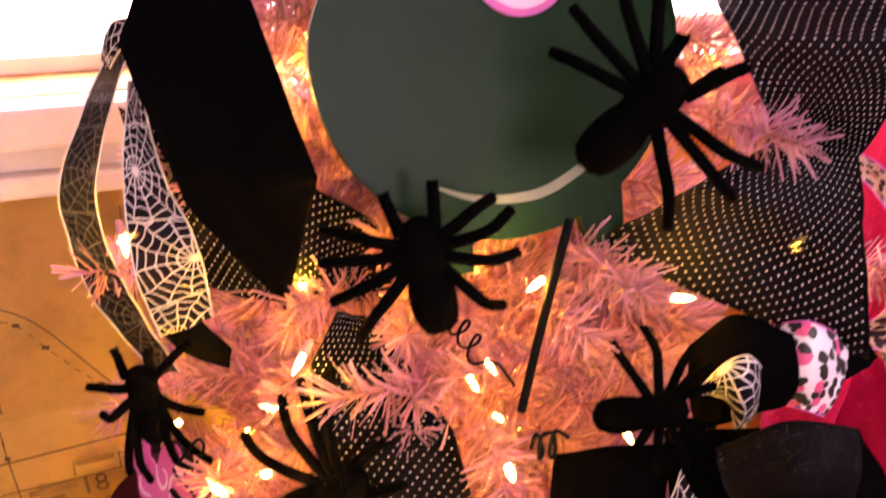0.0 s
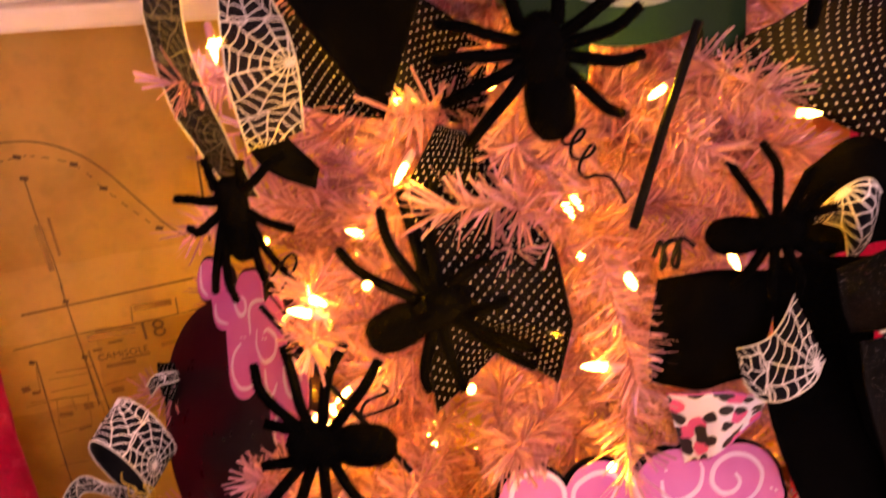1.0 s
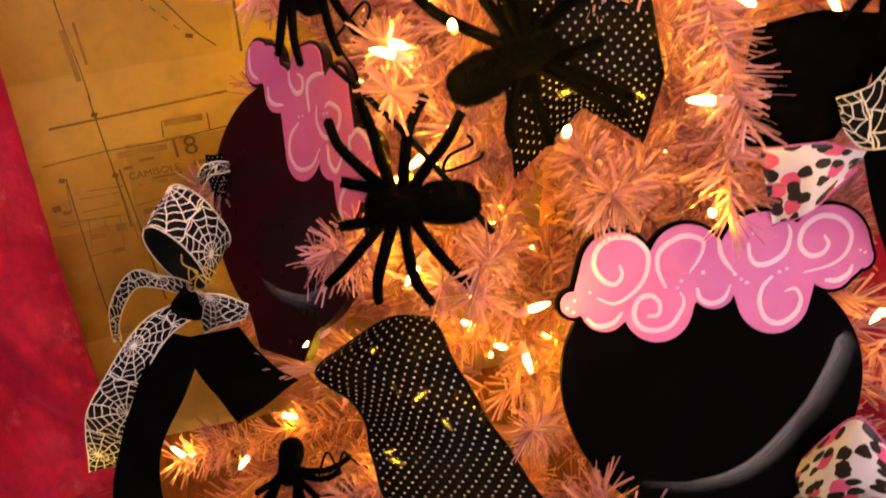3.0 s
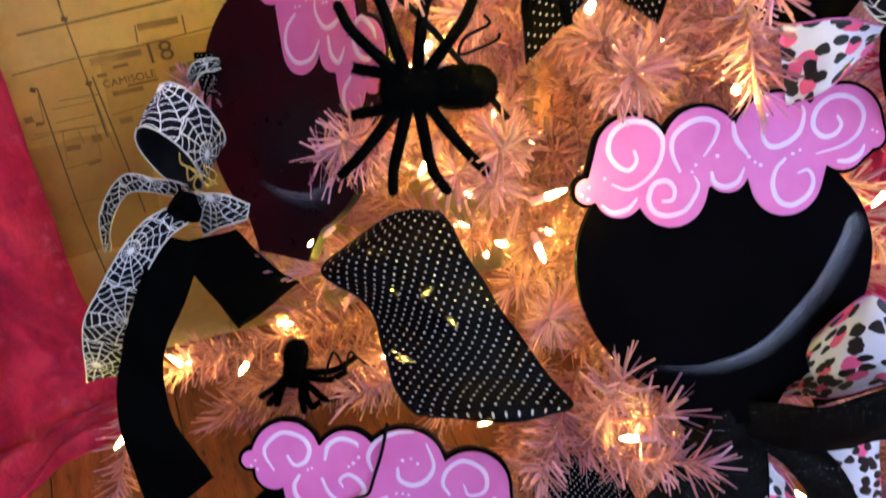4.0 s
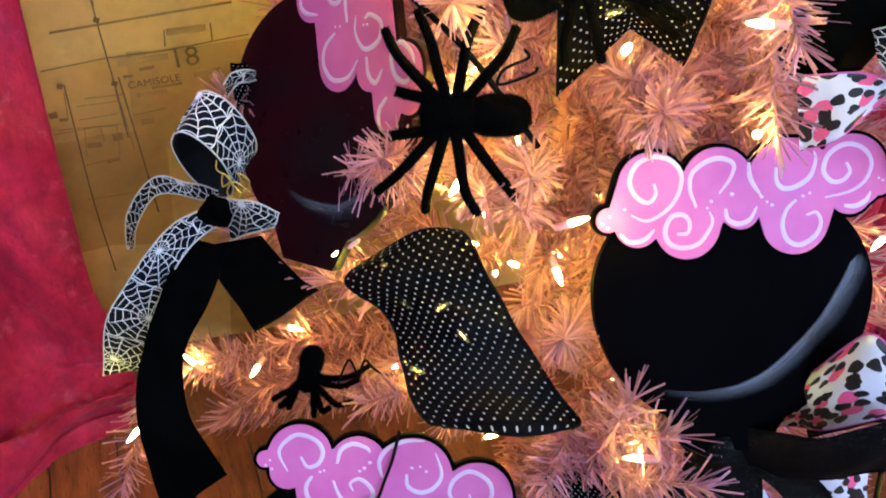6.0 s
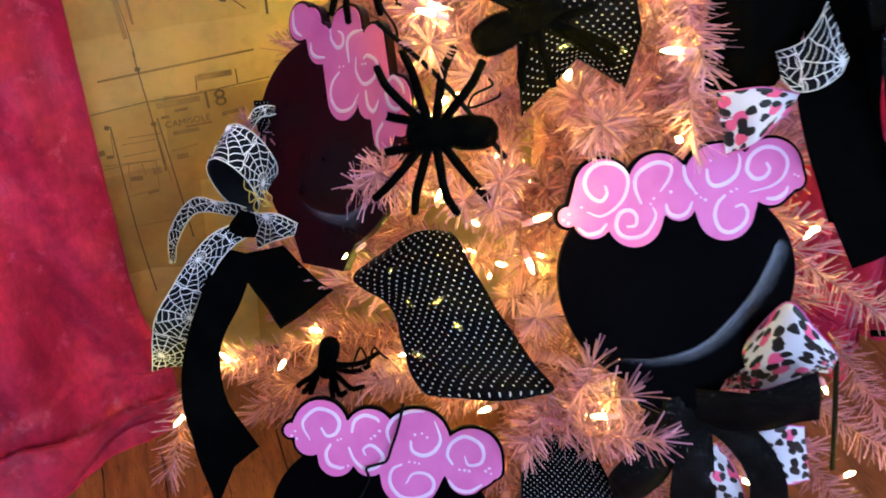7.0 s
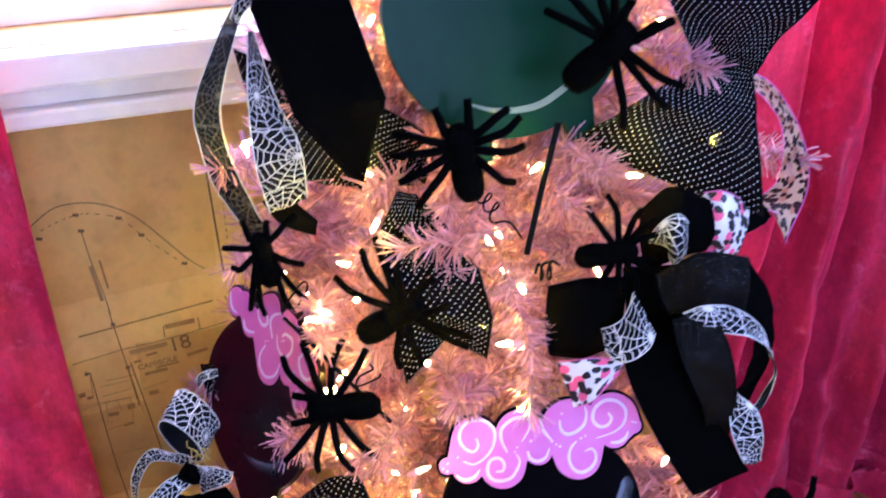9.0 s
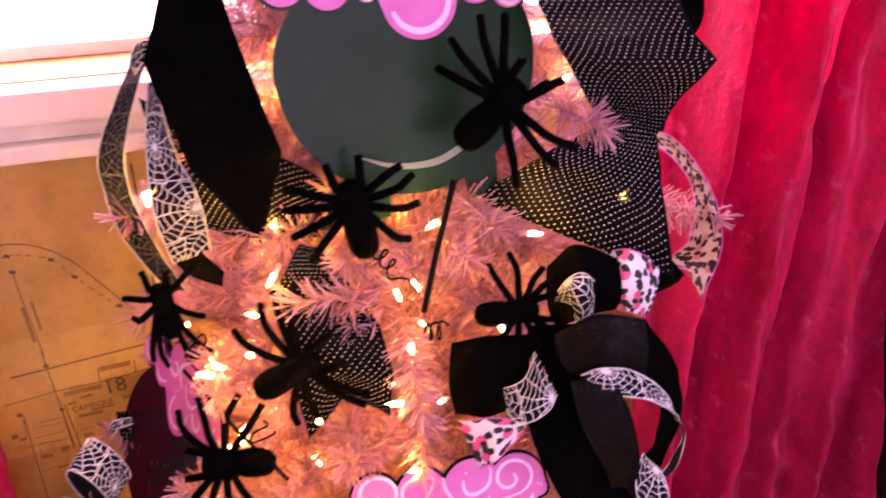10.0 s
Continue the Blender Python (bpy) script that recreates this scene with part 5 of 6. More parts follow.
ribbon("ribbon_tail", "sheer leopard print ribbon tail with a pointed end", (M_LEO_SHEER, M_LEO_SHEER, M_PINK), [(0.314, 0.73, 0.963, 0.316, 0.73, 0.949), (0.345, 0.735, 0.946, 0.342, 0.735, 0.929), (0.381, 0.745, 0.9, 0.367, 0.745, 0.891), (0.402, 0.75, 0.849, 0.371, 0.75, 0.837), (0.405, 0.755, 0.807, 0.354, 0.755, 0.807), (0.389, 0.75, 0.76, 0.378, 0.75, 0.796)], 0.04, "side bow", seed=26, print_scale=1.5)
ribbon("ribbon_tail", "white and pink leopard print ribbon end", LEO, [(0.131, 0.63, 0.692, 0.151, 0.63, 0.632), (0.164, 0.62, 0.701, 0.17, 0.62, 0.651), (0.2, 0.63, 0.691, 0.196, 0.63, 0.677)], 0.06, "side bow", seed=27)
ribbon("ribbon_loop", "white and pink leopard print ribbon loop below the cauldron", LEO, [(0.178, 0.55, 0.488, 0.174, 0.55, 0.434), (0.192, 0.525, 0.556, 0.2, 0.525, 0.46), (0.221, 0.52, 0.532, 0.225, 0.52, 0.481), (0.256, 0.535, 0.491, 0.244, 0.535, 0.473)], 0.09, "low bow", seed=28, curl=0.006)
ribbon("ribbon_loop", "black glitter ribbon loop below the cauldron", GLI, [(0.129, 0.525, 0.456, 0.136, 0.525, 0.411), (0.174, 0.5, 0.479, 0.186, 0.5, 0.431), (0.219, 0.49, 0.513, 0.233, 0.49, 0.462)], 0.06, "low bow", seed=29, curl=0.005)
ribbon("ribbon_knot", "black glitter knot of the low bow", GLI, [(0.0978, 0.5300, 0.4291, 0.1077, 0.5300, 0.4007), (0.1121, 0.5150, 0.4549, 0.1238, 0.5150, 0.4105), (0.1460, 0.5300, 0.4394, 0.1557, 0.5300, 0.4014)], 0.04, "low bow", seed=44, curl=0.008)
ribbon("ribbon_loop", "turned back end of a black glitter ribbon loop", GLI, [(0.236, 0.495, 0.459, 0.221, 0.495, 0.508), (0.229, 0.53, 0.472, 0.228, 0.53, 0.465), (0.195, 0.55, 0.432, 0.2, 0.55, 0.421)], 0.06, "low bow", seed=30)
ribbon("ribbon_tail", "black glitter ribbon tail arching down", GLI, [(0.152, 0.52, 0.446, 0.137, 0.52, 0.425), (0.191, 0.5, 0.43, 0.172, 0.5, 0.408), (0.225, 0.49, 0.378, 0.196, 0.49, 0.365), (0.244, 0.5, 0.283, 0.205, 0.5, 0.282)], 0.04, "low bow", seed=31)
ribbon("ribbon_tail", "straight black glitter ribbon tail", GLI, [(0.126, 0.525, 0.427, 0.154, 0.525, 0.427), (0.126, 0.505, 0.38, 0.163, 0.505, 0.38), (0.135, 0.5, 0.286, 0.184, 0.5, 0.287)], 0.045, "low bow", seed=32)
ribbon("ribbon_loop", "rounded black glitter ribbon loop beside the dotted ribbon", GLI, [(0.136, 0.53, 0.418, 0.105, 0.53, 0.413), (0.128, 0.51, 0.371, 0.083, 0.51, 0.382), (0.113, 0.51, 0.334, 0.072, 0.51, 0.358), (0.103, 0.53, 0.303, 0.08, 0.53, 0.322)], 0.045, "low bow", seed=33, curl=0.008)
ribbon("ribbon_tail", "white and pink leopard print ribbon tail", LEO, [(0.188, 0.52, 0.407, 0.207, 0.52, 0.386), (0.214, 0.515, 0.423, 0.236, 0.515, 0.35), (0.243, 0.525, 0.413, 0.267, 0.525, 0.341)], 0.07, "low bow", seed=34)
ribbon("ribbon_tail", "narrow white and pink leopard print ribbon tail", LEO, [(0.152, 0.52, 0.393, 0.166, 0.52, 0.393), (0.161, 0.505, 0.365, 0.188, 0.505, 0.366), (0.18, 0.5, 0.287, 0.22, 0.5, 0.287)], 0.04, "low bow", seed=35)
ribbon("ribbon_tail", "black velvet ribbon behind the side bow", VEL, [(0.1985, 0.67, 0.7775, 0.2634, 0.67, 0.7807), (0.2082, 0.665, 0.7145, 0.2742, 0.665, 0.7145), (0.2232, 0.66, 0.644, 0.2915, 0.66, 0.644), (0.2653, 0.645, 0.5547, 0.3336, 0.645, 0.559)], 0.06, "side bow", seed=36)
ribbon("ribbon_knot", "black velvet knot of the web bow", VEL, [(-0.286, 0.685, 0.522, -0.292, 0.685, 0.492), (-0.27, 0.665, 0.534, -0.274, 0.665, 0.505), (-0.266, 0.685, 0.519, -0.268, 0.685, 0.493)], 0.03, "web bow", seed=37, curl=0.008)

ribbon("ribbon_loop", "small curl of spider web ribbon above the sheer loop", WEB, [(-0.1592, 0.735, 1.0492, -0.1535, 0.735, 1.0398), (-0.1668, 0.725, 1.0493, -0.1583, 0.725, 1.0361), (-0.1733, 0.72, 1.0395, -0.1656, 0.72, 1.0296), (-0.1809, 0.725, 1.0228, -0.1748, 0.725, 1.0183)], 0.03, "top bow", M_EDGE, seed=39)
ribbon("ribbon_tail", "black velvet ribbon end behind the dotted garland", VEL, [(0.3243, 0.735, 1.0894, 0.3532, 0.735, 1.0919), (0.333, 0.735, 1.0629, 0.3552, 0.735, 1.0655), (0.3269, 0.735, 1.0467, 0.3452, 0.735, 1.044)], 0.04, "dotted garland", seed=40)
ribbon("ribbon_tail", "black velvet ribbon fold under the dotted garland", VEL, [(0.2951, 0.73, 0.978, 0.3258, 0.73, 0.978), (0.3038, 0.735, 0.9589, 0.3309, 0.735, 0.9689), (0.3171, 0.735, 0.941, 0.3288, 0.735, 0.953)], 0.04, "dotted garland", seed=41)

ribbon("ribbon_loop", "curl of black spider web ribbon behind the web bow", WEB, [(-0.2852, 0.7650, 0.5787, -0.2828, 0.7650, 0.5669), (-0.2773, 0.7600, 0.5915, -0.2723, 0.7600, 0.5824), (-0.2668, 0.7650, 0.5938, -0.2633, 0.7650, 0.5824), (-0.2604, 0.7750, 0.5879, -0.2585, 0.7750, 0.5794)], 0.03, "web bow", M_EDGE, seed=42)
ribbon("mesh_ribbon", "narrow fold of dotted black mesh beside the turned-aside sign", DOT, [(-0.2832, 0.7900, 0.5857, -0.2677, 0.7900, 0.5869), (-0.2814, 0.7850, 0.5623, -0.2654, 0.7850, 0.5608), (-0.2777, 0.7850, 0.5372, -0.2637, 0.7850, 0.5382), (-0.2721, 0.7900, 0.5110, -0.2609, 0.7900, 0.5118)], 0.03, "dotted garland", M_WIRE, seed=43)


def bow_loop(name, label, mats, centre, major, minor, across, width, group, wire=None, turn=(0, 360)):
    """A round ribbon loop, its opening spanned by major and minor, its breadth by across."""
    c, a, b, w = (np.array(v) for v in (centre, major, minor, across))
    rows = []
    for k in range(13):
        t = radians(turn[0] + (turn[1] - turn[0]) * k / 12)
        p = c + a * math.cos(t) + b * math.sin(t)
        rows.append((*(p + w), *p))
    return ribbon(name, label, mats, rows, width, group, wire, steps=4, turn=False, ripple=0.0005)


bow_loop("ribbon_loop", "black ribbon loop printed with white spider webs", WEB, (-0.2925, 0.7000, 0.5399), (-0.0205, 0.0000, 0.0285), (0.0138, -0.0110, 0.0191), (0.0139, 0.0350, 0.0181), 0.05, "web bow", M_EDGE)

# ---- spiders ----


def fuzz(b, p, n, length, rng):
    w = n.orthogonal().normalized() * 0.00034
    d = (n + Vector((rng.gauss(0, 0.45), rng.gauss(0, 0.45), rng.gauss(0, 0.45)))).normalized() * length
    b.faces.new([b.verts.new(v) for v in (p - w, p + w, p + d)])


def spider(abdomen, head, face, legs, label, size=1.0, seed=1):
    """A chenille spider; legs: (side, degrees from the head, lift) for each."""
    rng = random.Random(seed)
    a, h = Vector(abdomen), Vector(head)
    x = (h - a).normalized()
    zz = Vector(face)
    zz = (zz - x * zz.dot(x)).normalized()
    y = zz.cross(x)
    m = Matrix.Translation((a + h) / 2) @ Matrix((x, y, zz)).transposed().to_4x4()
    ob = thing("toy_spider", label, "toy spider", "toy spiders", m=m)
    for name, cx, rx, ry in (("abdomen", -0.018, 0.021, 0.0138), ("head", 0.011, 0.022, 0.0126)):
        b = bmesh.new()
        bmesh.ops.create_icosphere(b, subdivisions=4, radius=1)
        for v in b.verts:
            n = v.co.normalized()
            fat = (abs(n.x) ** 2.6 + math.hypot(n.y, n.z) ** 2.6) ** (-1 / 2.6)
            v.co = Vector((cx + n.x * rx * fat, n.y * ry * fat, n.z * ry * 0.9 * fat)) * size * (1 + 0.04 * noise.noise(n * 4 + Vector((seed, 0, 0))))
        for f in b.faces:
            f.smooth = True
        for v in list(b.verts):
            way = v.normal.copy() if v.normal.length else v.co.normalized()
            for _ in range(4):
                fuzz(b, v.co.copy(), way, rng.uniform(0.0012, 0.0022) * size, rng)
        part(name, b, M_FUZZ, ob)
    for side, deg, lift, ln in (*legs, (1, 10, 0.0, 0.026), (-1, 10, 0.0, 0.026)):
        t = radians(deg) * side
        d = Vector((math.cos(t), math.sin(t), 0))
        s = Vector((0.012 + 0.014 * math.cos(t), 0.010 * side, 0.001)) * size
        k = ln * size
        ends = [s, s + d * k * 0.33 + Vector((0, 0, lift * k)), s + d * k * 0.68 + Vector((0, 0, lift * 0.9 * k)) + Vector((0, 0, rng.uniform(-0.003, 0.003))), s + d * k + Vector((rng.uniform(-0.006, 0.006), 0, -0.1 * k))]
        pts = spline([tuple(p) for p in ends], 7)
        b = bmesh.new()
        tube(b, pts, [0.0039 * size * (1 - 0.2 * i / len(pts)) for i in range(len(pts))], 7)
        for v in list(b.verts) * 6:
            fuzz(b, v.co.copy(), Vector((rng.gauss(0, 1), rng.gauss(0, 1), rng.gauss(0, 1))).normalized(), rng.uniform(0.0012, 0.0024), rng)
        part("palp" if ln < 0.03 else "leg", b, M_FUZZ, ob)
    return ob


FAN = [(s, d, 0.16, 0.057) for s in (1, -1) for d in (48, 74, 100, 128)]
spider((0.1452, 0.65, 0.9872), (0.1778, 0.65, 1.0208), (0, -1, 0.45), [(1, 88, 0.1, 0.056), (1, 64, 0.1, 0.058), (1, 44, 0.1, 0.056), (1, 108, 0.1, 0.05), (-1, 17, 0.1, 0.036), (-1, 80, 0.1, 0.056), (-1, 94, 0.1, 0.058), (-1, 122, 0.1, 0.055)], "fuzzy black toy spider on the high cauldron sign", 1.08, 1)
spider((0.043, 0.643, 0.883), (0.033, 0.643, 0.933), (0, -1, 0.45), [(-1, 60, 0.1, 0.042), (-1, 81, 0.1, 0.046), (-1, 105, 0.1, 0.046), (-1, 142, 0.1, 0.048), (1, 62, 0.1, 0.05), (1, 82, 0.1, 0.05), (1, 105, 0.1, 0.05), (1, 130, 0.1, 0.05)], "fuzzy black toy spider with a coiled wire", 1.06, 2)
spider((-0.049, 0.631, 0.736), (-0.018, 0.631, 0.755), (0, -1, 0.45), [(1, 127, 0.1, 0.064), (1, 97, 0.1, 0.062), (1, 80, 0.1, 0.066), (1, 66, 0.1, 0.066), (-1, 48, 0.1, 0.056), (-1, 58, 0.1, 0.058), (-1, 100, 0.1, 0.045), (-1, 128, 0.1, 0.045)], "fuzzy black toy spider on the dotted ribbon", 1.04, 3)
spider((-0.07, 0.592, 0.668), (-0.104, 0.592, 0.666), (0, -1, 0.45), FAN, "fuzzy black toy spider with spread legs", 1.0, 4)
spider((-0.164, 0.685, 0.77), (-0.169, 0.685, 0.804), (0, -1, 0.45), [(1, 172, 0.1, 0.075), (1, 160, 0.1, 0.075), (-1, 178, 0.1, 0.08), (-1, 160, 0.1, 0.075), (-1, 52, 0.1, 0.05), (1, 75, 0.1, 0.036), (1, 120, 0.1, 0.036), (-1, 125, 0.1, 0.04)], "fuzzy black toy spider above the turned-aside sign", 0.85, 5)
spider((0.165, 0.65, 0.802), (0.195, 0.65, 0.806), (0, -1, 0.45), [(1, 118, 0.1, 0.052), (1, 88, 0.1, 0.056), (-1, 100, 0.1, 0.04), (-1, 70, 0.1, 0.04), (1, 40, 0.1, 0.036), (-1, 35, 0.1, 0.036), (1, 62, 0.1, 0.04), (-1, 130, 0.1, 0.036)], "fuzzy black toy spider beside the velvet bow", 0.85, 6)
spider((-0.1959, 0.6300, 0.4087), (-0.2052, 0.6300, 0.3531), (0, -1, 0.45), [(1, 118, 0.1, 0.066), (1, 60, 0.1, 0.054), (1, 28, 0.1, 0.05), (1, 8, 0.1, 0.05), (-1, 8, 0.1, 0.046), (-1, 20, 0.1, 0.048), (-1, 36, 0.1, 0.044), (1, 96, 0.1, 0.05)], "small fuzzy black toy spider on a low branch", 0.72, 7)
spider((0.3971, 0.6600, 0.4727), (0.4190, 0.6600, 0.4283), (-0.1, -1, 0.4), [(1, 12, 0.1, 0.062), (1, 34, 0.1, 0.058), (1, 75, 0.1, 0.05), (1, 135, 0.1, 0.05), (-1, 10, 0.1, 0.06), (-1, 38, 0.1, 0.05), (-1, 95, 0.1, 0.055), (-1, 130, 0.1, 0.055)], "fuzzy black toy spider hanging by the curtain", 1.05, 8)

# ---- sticks and wires ----


def wire(name, label, pts, r=0.0011, category="wire"):
    b = bmesh.new()
    tube(b, spline(pts, 8), r, 6)
    return tagged(link_mesh(name, b, M_GOLD if category == "tie" else M_WIRE), label, category)


wire("wire", "short coil of black wire by the small spider", [(-0.175, 0.62, 0.378), (-0.169, 0.62, 0.401), (-0.165, 0.62, 0.407), (-0.16, 0.62, 0.394), (-0.158, 0.62, 0.384), (-0.155, 0.62, 0.401), (-0.152, 0.62, 0.408), (-0.148, 0.62, 0.403), (-0.142, 0.62, 0.396), (-0.133, 0.62, 0.391)], 0.0011, "wire")
wire("stick", "thin dark stake among the low branches", [(0.316, 0.64, 0.387), (0.335, 0.64, 0.312), (0.356, 0.64, 0.225)], 0.0028, "stick")
wire("wire_tie", "gold tinsel tie at the knot of the web bow", [(-0.271, 0.66, 0.573), (-0.271, 0.66, 0.564), (-0.261, 0.66, 0.557), (-0.268, 0.66, 0.549), (-0.266, 0.66, 0.561), (-0.254, 0.66, 0.544), (-0.247, 0.66, 0.555), (-0.255, 0.66, 0.562), (-0.252, 0.66, 0.55), (-0.257, 0.66, 0.537), (-0.265, 0.66, 0.543), (-0.259, 0.66, 0.554), (-0.247, 0.66, 0.545)], 0.0006, "tie")
wire("stick", "slim dark wooden stick in the branches", [(0.127, 0.665, 0.935), (0.112, 0.652, 0.874), (0.098, 0.638, 0.811)], 0.003, "stick")
wire("stick", "thin black stake between two spiders", [(-0.148, 0.66, 0.73), (-0.115, 0.63, 0.715), (-0.087, 0.605, 0.699), (-0.039, 0.6, 0.641)], 0.0022, "stick")
wire("wire", "black squiggle of spider wire", [(0.0533, 0.652, 0.8680), (0.0507, 0.652, 0.8638), (0.0537, 0.652, 0.8598), (0.0611, 0.652, 0.8627), (0.0645, 0.652, 0.8683), (0.0617, 0.652, 0.8696), (0.0572, 0.652, 0.8613), (0.0574, 0.652, 0.8529), (0.0623, 0.652, 0.8503), (0.0687, 0.652, 0.8533), (0.0715, 0.652, 0.8582), (0.0687, 0.652, 0.8595), (0.0642, 0.652, 0.8510), (0.0631, 0.652, 0.8425), (0.0676, 0.652, 0.8384), (0.0748, 0.652, 0.8400), (0.0831, 0.652, 0.8381), (0.0888, 0.652, 0.8304), (0.0939, 0.652, 0.8218)], 0.0011, "wire")
wire("wire", "coiled black wire by the velvet bow", [(0.101, 0.58, 0.822), (0.104, 0.58, 0.832), (0.108, 0.58, 0.821), (0.106, 0.58, 0.815), (0.107, 0.58, 0.83), (0.114, 0.58, 0.832), (0.115, 0.58, 0.817), (0.112, 0.58, 0.819), (0.115, 0.58, 0.834), (0.123, 0.58, 0.83)], 0.0013, "wire")
wire("wire", "black wire hanging over the low cauldron sign", [(-0.1203, 0.5490, 0.4049), (-0.1242, 0.5333, 0.3906), (-0.1301, 0.5215, 0.3749), (-0.1343, 0.5145, 0.3646), (-0.1431, 0.5130, 0.3606), (-0.1527, 0.5108, 0.3573), (-0.1503, 0.5063, 0.3489), (-0.1557, 0.4987, 0.3376), (-0.1604, 0.4916, 0.3271), (-0.1566, 0.4852, 0.3176)], 0.0013, "wire")
wire("wire", "black wire curl by the spread-legged spider", [(-0.057, 0.6, 0.712), (-0.054, 0.6, 0.706), (-0.068, 0.6, 0.697), (-0.07, 0.6, 0.686), (-0.05, 0.6, 0.695), (-0.047, 0.6, 0.7)], 0.0011, "wire")
wire("wire", "black wire curl above the turned-aside sign", [(-0.132, 0.66, 0.745), (-0.121, 0.66, 0.765), (-0.125, 0.66, 0.772), (-0.139, 0.66, 0.754), (-0.144, 0.66, 0.745), (-0.133, 0.66, 0.727), (-0.13, 0.66, 0.713)], 0.0011, "wire")

# ---- fairy lights ----
def bulb_meshes():
    glow, core, cap = bmesh.new(), bmesh.new(), bmesh.new()
    tube(core, [(0.002, 0, 0), (0.004, 0, 0), (0.009, 0, 0), (0.012, 0, 0)], [0.0005, 0.001, 0.001, 0.0004], 8)
    tube(glow, [(0.0, 0, 0), (0.003, 0, 0), (0.010, 0, 0), (0.0155, 0, 0), (0.0185, 0, 0)], [0.0024, 0.0029, 0.0027, 0.0016, 0.0003], 10)
    tube(cap, [(-0.013, 0, 0), (-0.011, 0, 0), (-0.002, 0, 0), (0.0008, 0, 0)], [0.0022, 0.0032, 0.0036, 0.0032], 10)
    out = []
    for b, name, mat in ((glow, "bulb", M_BULB), (core, "filament", M_CORE), (cap, "socket", M_SOCKET)):
        me = bpy.data.meshes.new(name)
        b.to_mesh(me)
        b.free()
        me.materials.append(mat)
        out.append(me)
    return out


GLOW, CORE, CAP = bulb_meshes()
rng = random.Random(21)


def fairy_light(*p):
    lamp = thing("fairy_light", "small warm lit fairy light in a pink socket", "fairy light", "fairy lights")
    d = Vector((rng.uniform(-1, 1), rng.uniform(-0.9, 0.1), rng.uniform(-0.7, 0.8))).normalized()
    lamp.matrix_world = Matrix.Translation(p) @ d.to_track_quat("X", "Z").to_matrix().to_4x4() @ Matrix.Scale(0.85, 4)
    bulb = new("bulb", GLOW)
    bulb.parent = lamp
    for name, me, over in (("filament", CORE, bulb), ("socket", CAP, lamp)):
        new(name, me).parent = over


fairy_light(-0.1, 0.6, 0.763)
fairy_light(-0.067, 0.62, 0.773)
fairy_light(-0.107, 0.62, 0.667)
fairy_light(-0.089, 0.66, 0.662)
fairy_light(-0.151, 0.7, 0.76)
fairy_light(-0.088, 0.6, 0.612)
fairy_light(-0.013, 0.58, 0.593)
fairy_light(-0.012, 0.6, 0.536)
fairy_light(0.001, 0.58, 0.725)
fairy_light(0.09, 0.565, 0.682)
fairy_light(0.081, 0.57, 0.753)
fairy_light(0.088, 0.58, 0.809)
fairy_light(0.263, 0.66, 0.537)
fairy_light(-0.170, 0.648, 0.507)
fairy_light(-0.329, 0.72, 0.285)
fairy_light(0.002, 0.66, 0.711)
fairy_light(0.063, 0.68, 0.701)
fairy_light(-0.32, 0.7, 0.309)
fairy_light(-0.259, 0.7, 0.311)
fairy_light(0.057, 0.500, 0.446)
fairy_light(-0.036, 0.6, 0.348)
fairy_light(-0.115, 0.62, 0.402)
fairy_light(-0.181, 0.72, 0.901)
fairy_light(0.005, 0.69, 0.883)
fairy_light(0.111, 0.665, 0.893)
fairy_light(0.198, 0.68, 0.874)
fairy_light(-0.046, 0.66, 0.84)
fairy_light(-0.08, 0.77, 0.98)
fairy_light(-0.056, 0.8, 0.996)
fairy_light(0.231, 0.78, 0.994)
fairy_light(-0.039, 0.82, 1.025)
fairy_light(-0.023, 0.8, 0.948)
fairy_light(-0.099, 0.8, 1.016)
fairy_light(0.067, 0.78, 0.856)
fairy_light(-0.038, 0.74, 0.56)
fairy_light(0.043, 0.76, 0.495)
fairy_light(0.023, 0.76, 0.421)
fairy_light(-0.242, 0.78, 0.287)
fairy_light(-0.085, 0.74, 0.747)
fairy_light(0.063, 0.74, 0.779)
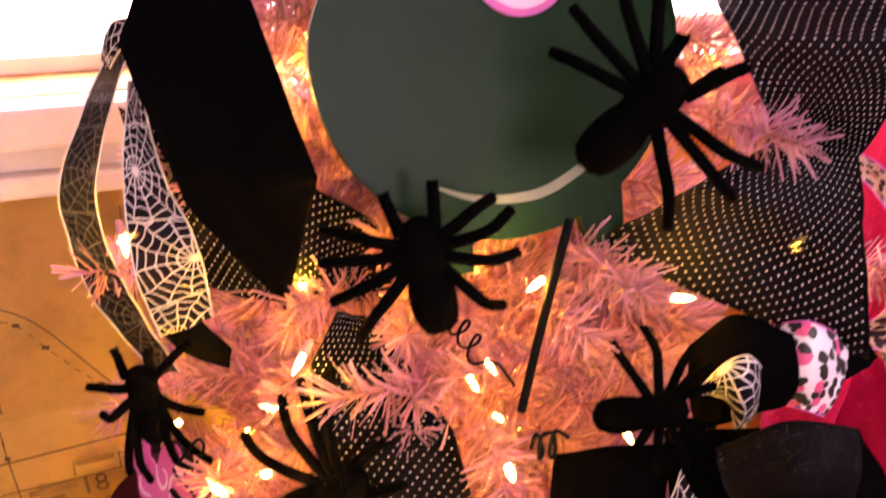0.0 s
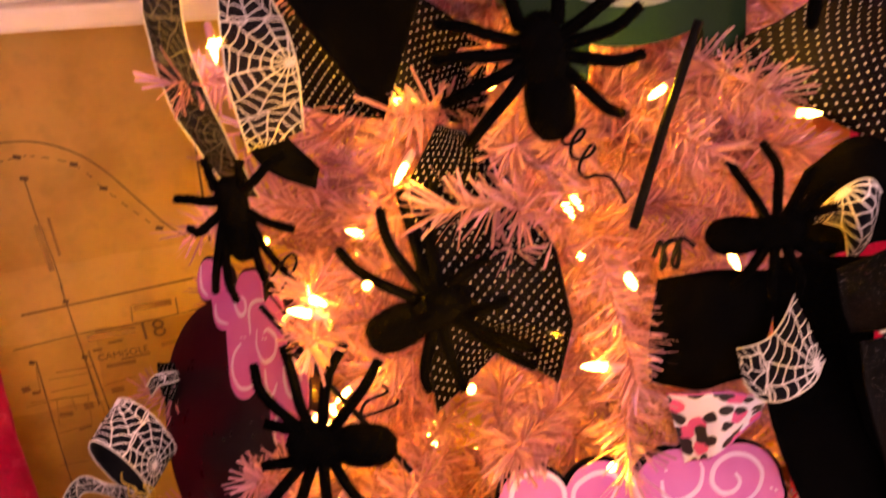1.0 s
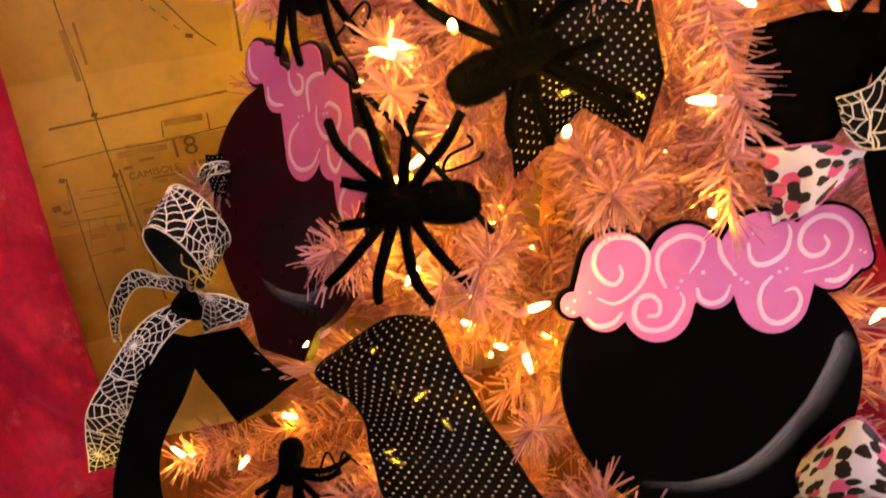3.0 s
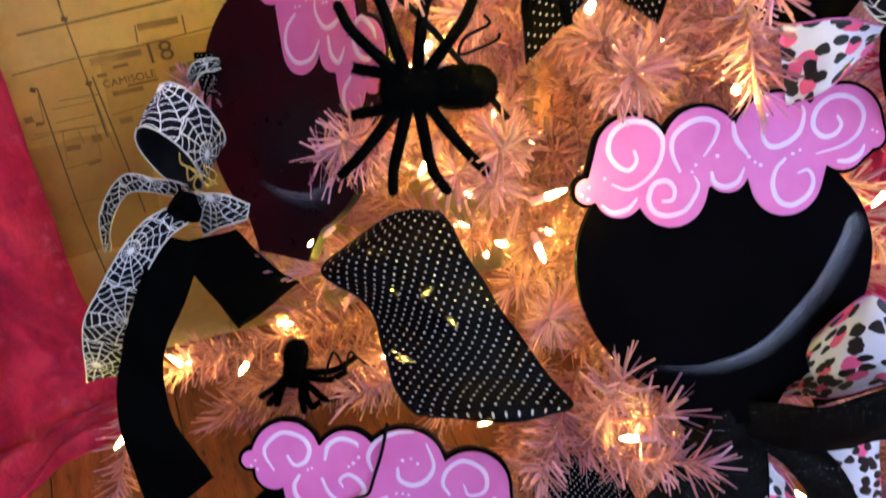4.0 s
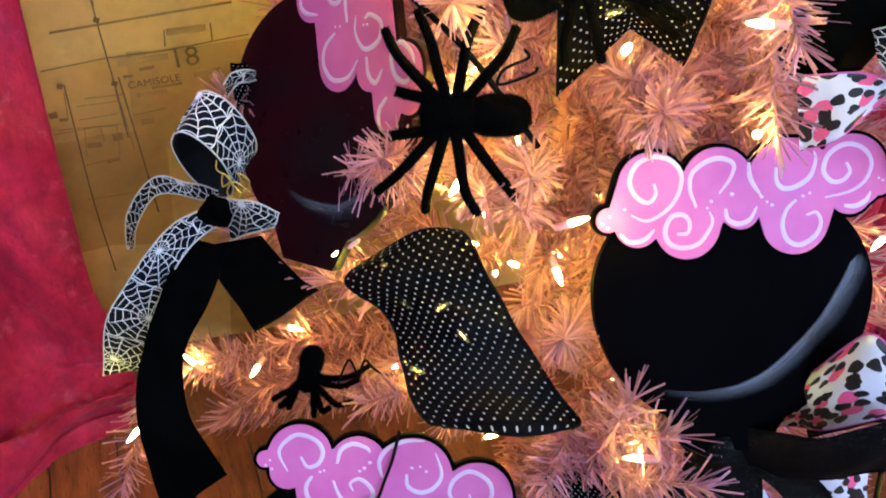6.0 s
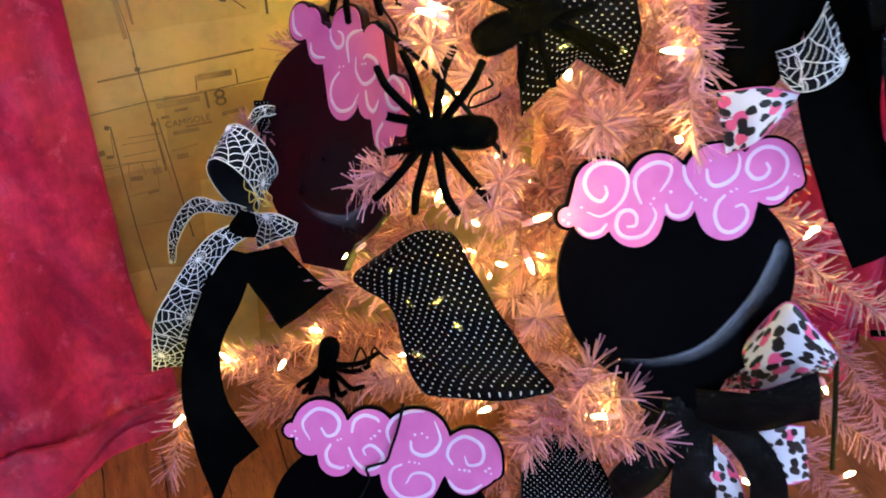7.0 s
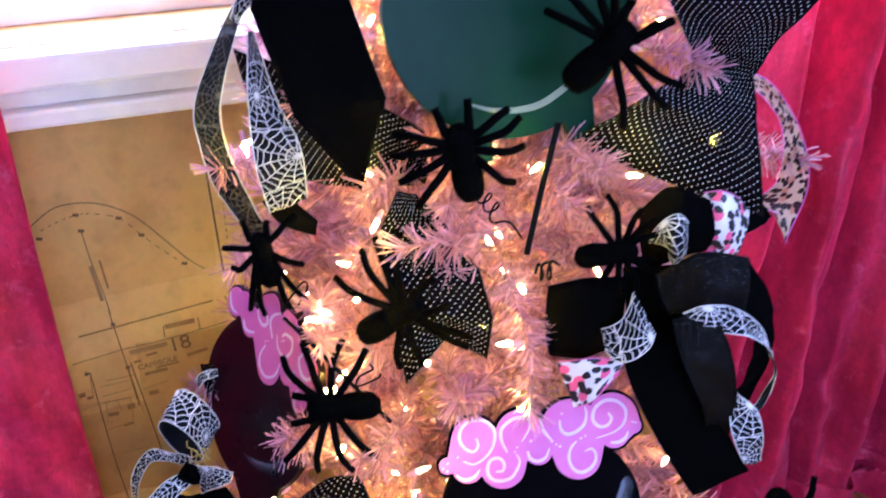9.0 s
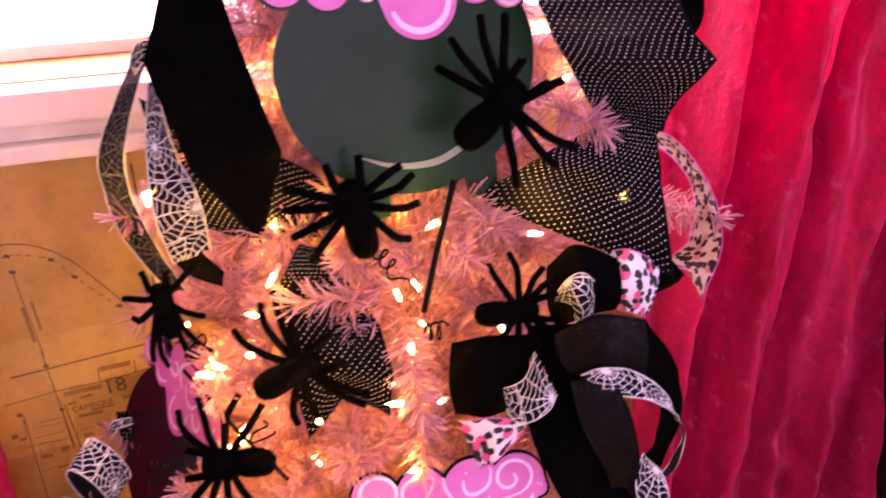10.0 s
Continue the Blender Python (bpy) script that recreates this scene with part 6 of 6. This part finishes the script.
fairy_light(0.291, 0.74, 0.885)
fairy_light(-0.061, 0.74, 0.854)
fairy_light(-0.104, 0.62, 0.762)
fairy_light(0.271, 0.68, 0.525)
fairy_light(0.289, 0.6, 0.393)
fairy_light(0.361, 0.62, 0.238)
fairy_light(0.244, 0.56, 0.252)
fairy_light(0.229, 0.58, 0.274)
fairy_light(-0.353, 0.62, 0.305)
fairy_light(0.336, 0.6, 0.049)
fairy_light(-0.110, 0.700, 0.615)
fairy_light(-0.079, 0.74, 0.994)
fairy_light(-0.174, 0.73, 0.898)
fairy_light(0.171, 0.68, 0.775)
fairy_light(-0.095, 0.66, 0.432)
fairy_light(-0.073, 0.66, 0.409)
fairy_light(-0.116, 0.66, 0.369)
fairy_light(0.297, 0.76, 0.875)
fairy_light(0.279, 0.66, 0.6)
# unseen lights added behind the turned-aside sign to brighten the wall
for p in ((-0.235, 0.95, 0.49), (-0.2, 0.96, 0.52), (-0.215, 0.93, 0.44), (-0.18, 0.97, 0.58), (-0.225, 0.96, 0.55)):
    fairy_light(*p)
# hidden lights added deep among the branches for a golden inner glow
for _ in range(31):
    a, h = rng.uniform(3.3, 6.1), rng.uniform(0.3, 1.15)
    r = radius(h) * rng.uniform(0.25, 0.6)
    fairy_light(AXIS[0] + r * math.cos(a), AXIS[1] + r * math.sin(a), h)

# ---- floorboards ----
rng = random.Random(9)
planks = {}
for i in range(-28, 23):
    y = ROOM[2]
    first = rng.uniform(0.25, 1.2)
    while y < -0.003:
        ln = first if y == ROOM[2] else rng.choice((0.55, 0.75, 0.95, 1.2))
        ln = round(min(ln, -y), 2)
        if ln < 0.02:
            break
        if ln not in planks:
            me = bpy.data.meshes.new("floorboard")
            bq = box(bmesh.new(), 0, 0.0795, 0, ln - 0.002, -0.02, 0, 0.0012)
            bq.to_mesh(me)
            bq.free()
            me.materials.append(M_BOARD)
            planks[ln] = me
        ob = new("floorboard", planks[ln])
        ob.parent = floor
        ob.matrix_local = pose(i * 0.081 + 0.0696, y, rng.uniform(-0.0008, 0))
        y += ln
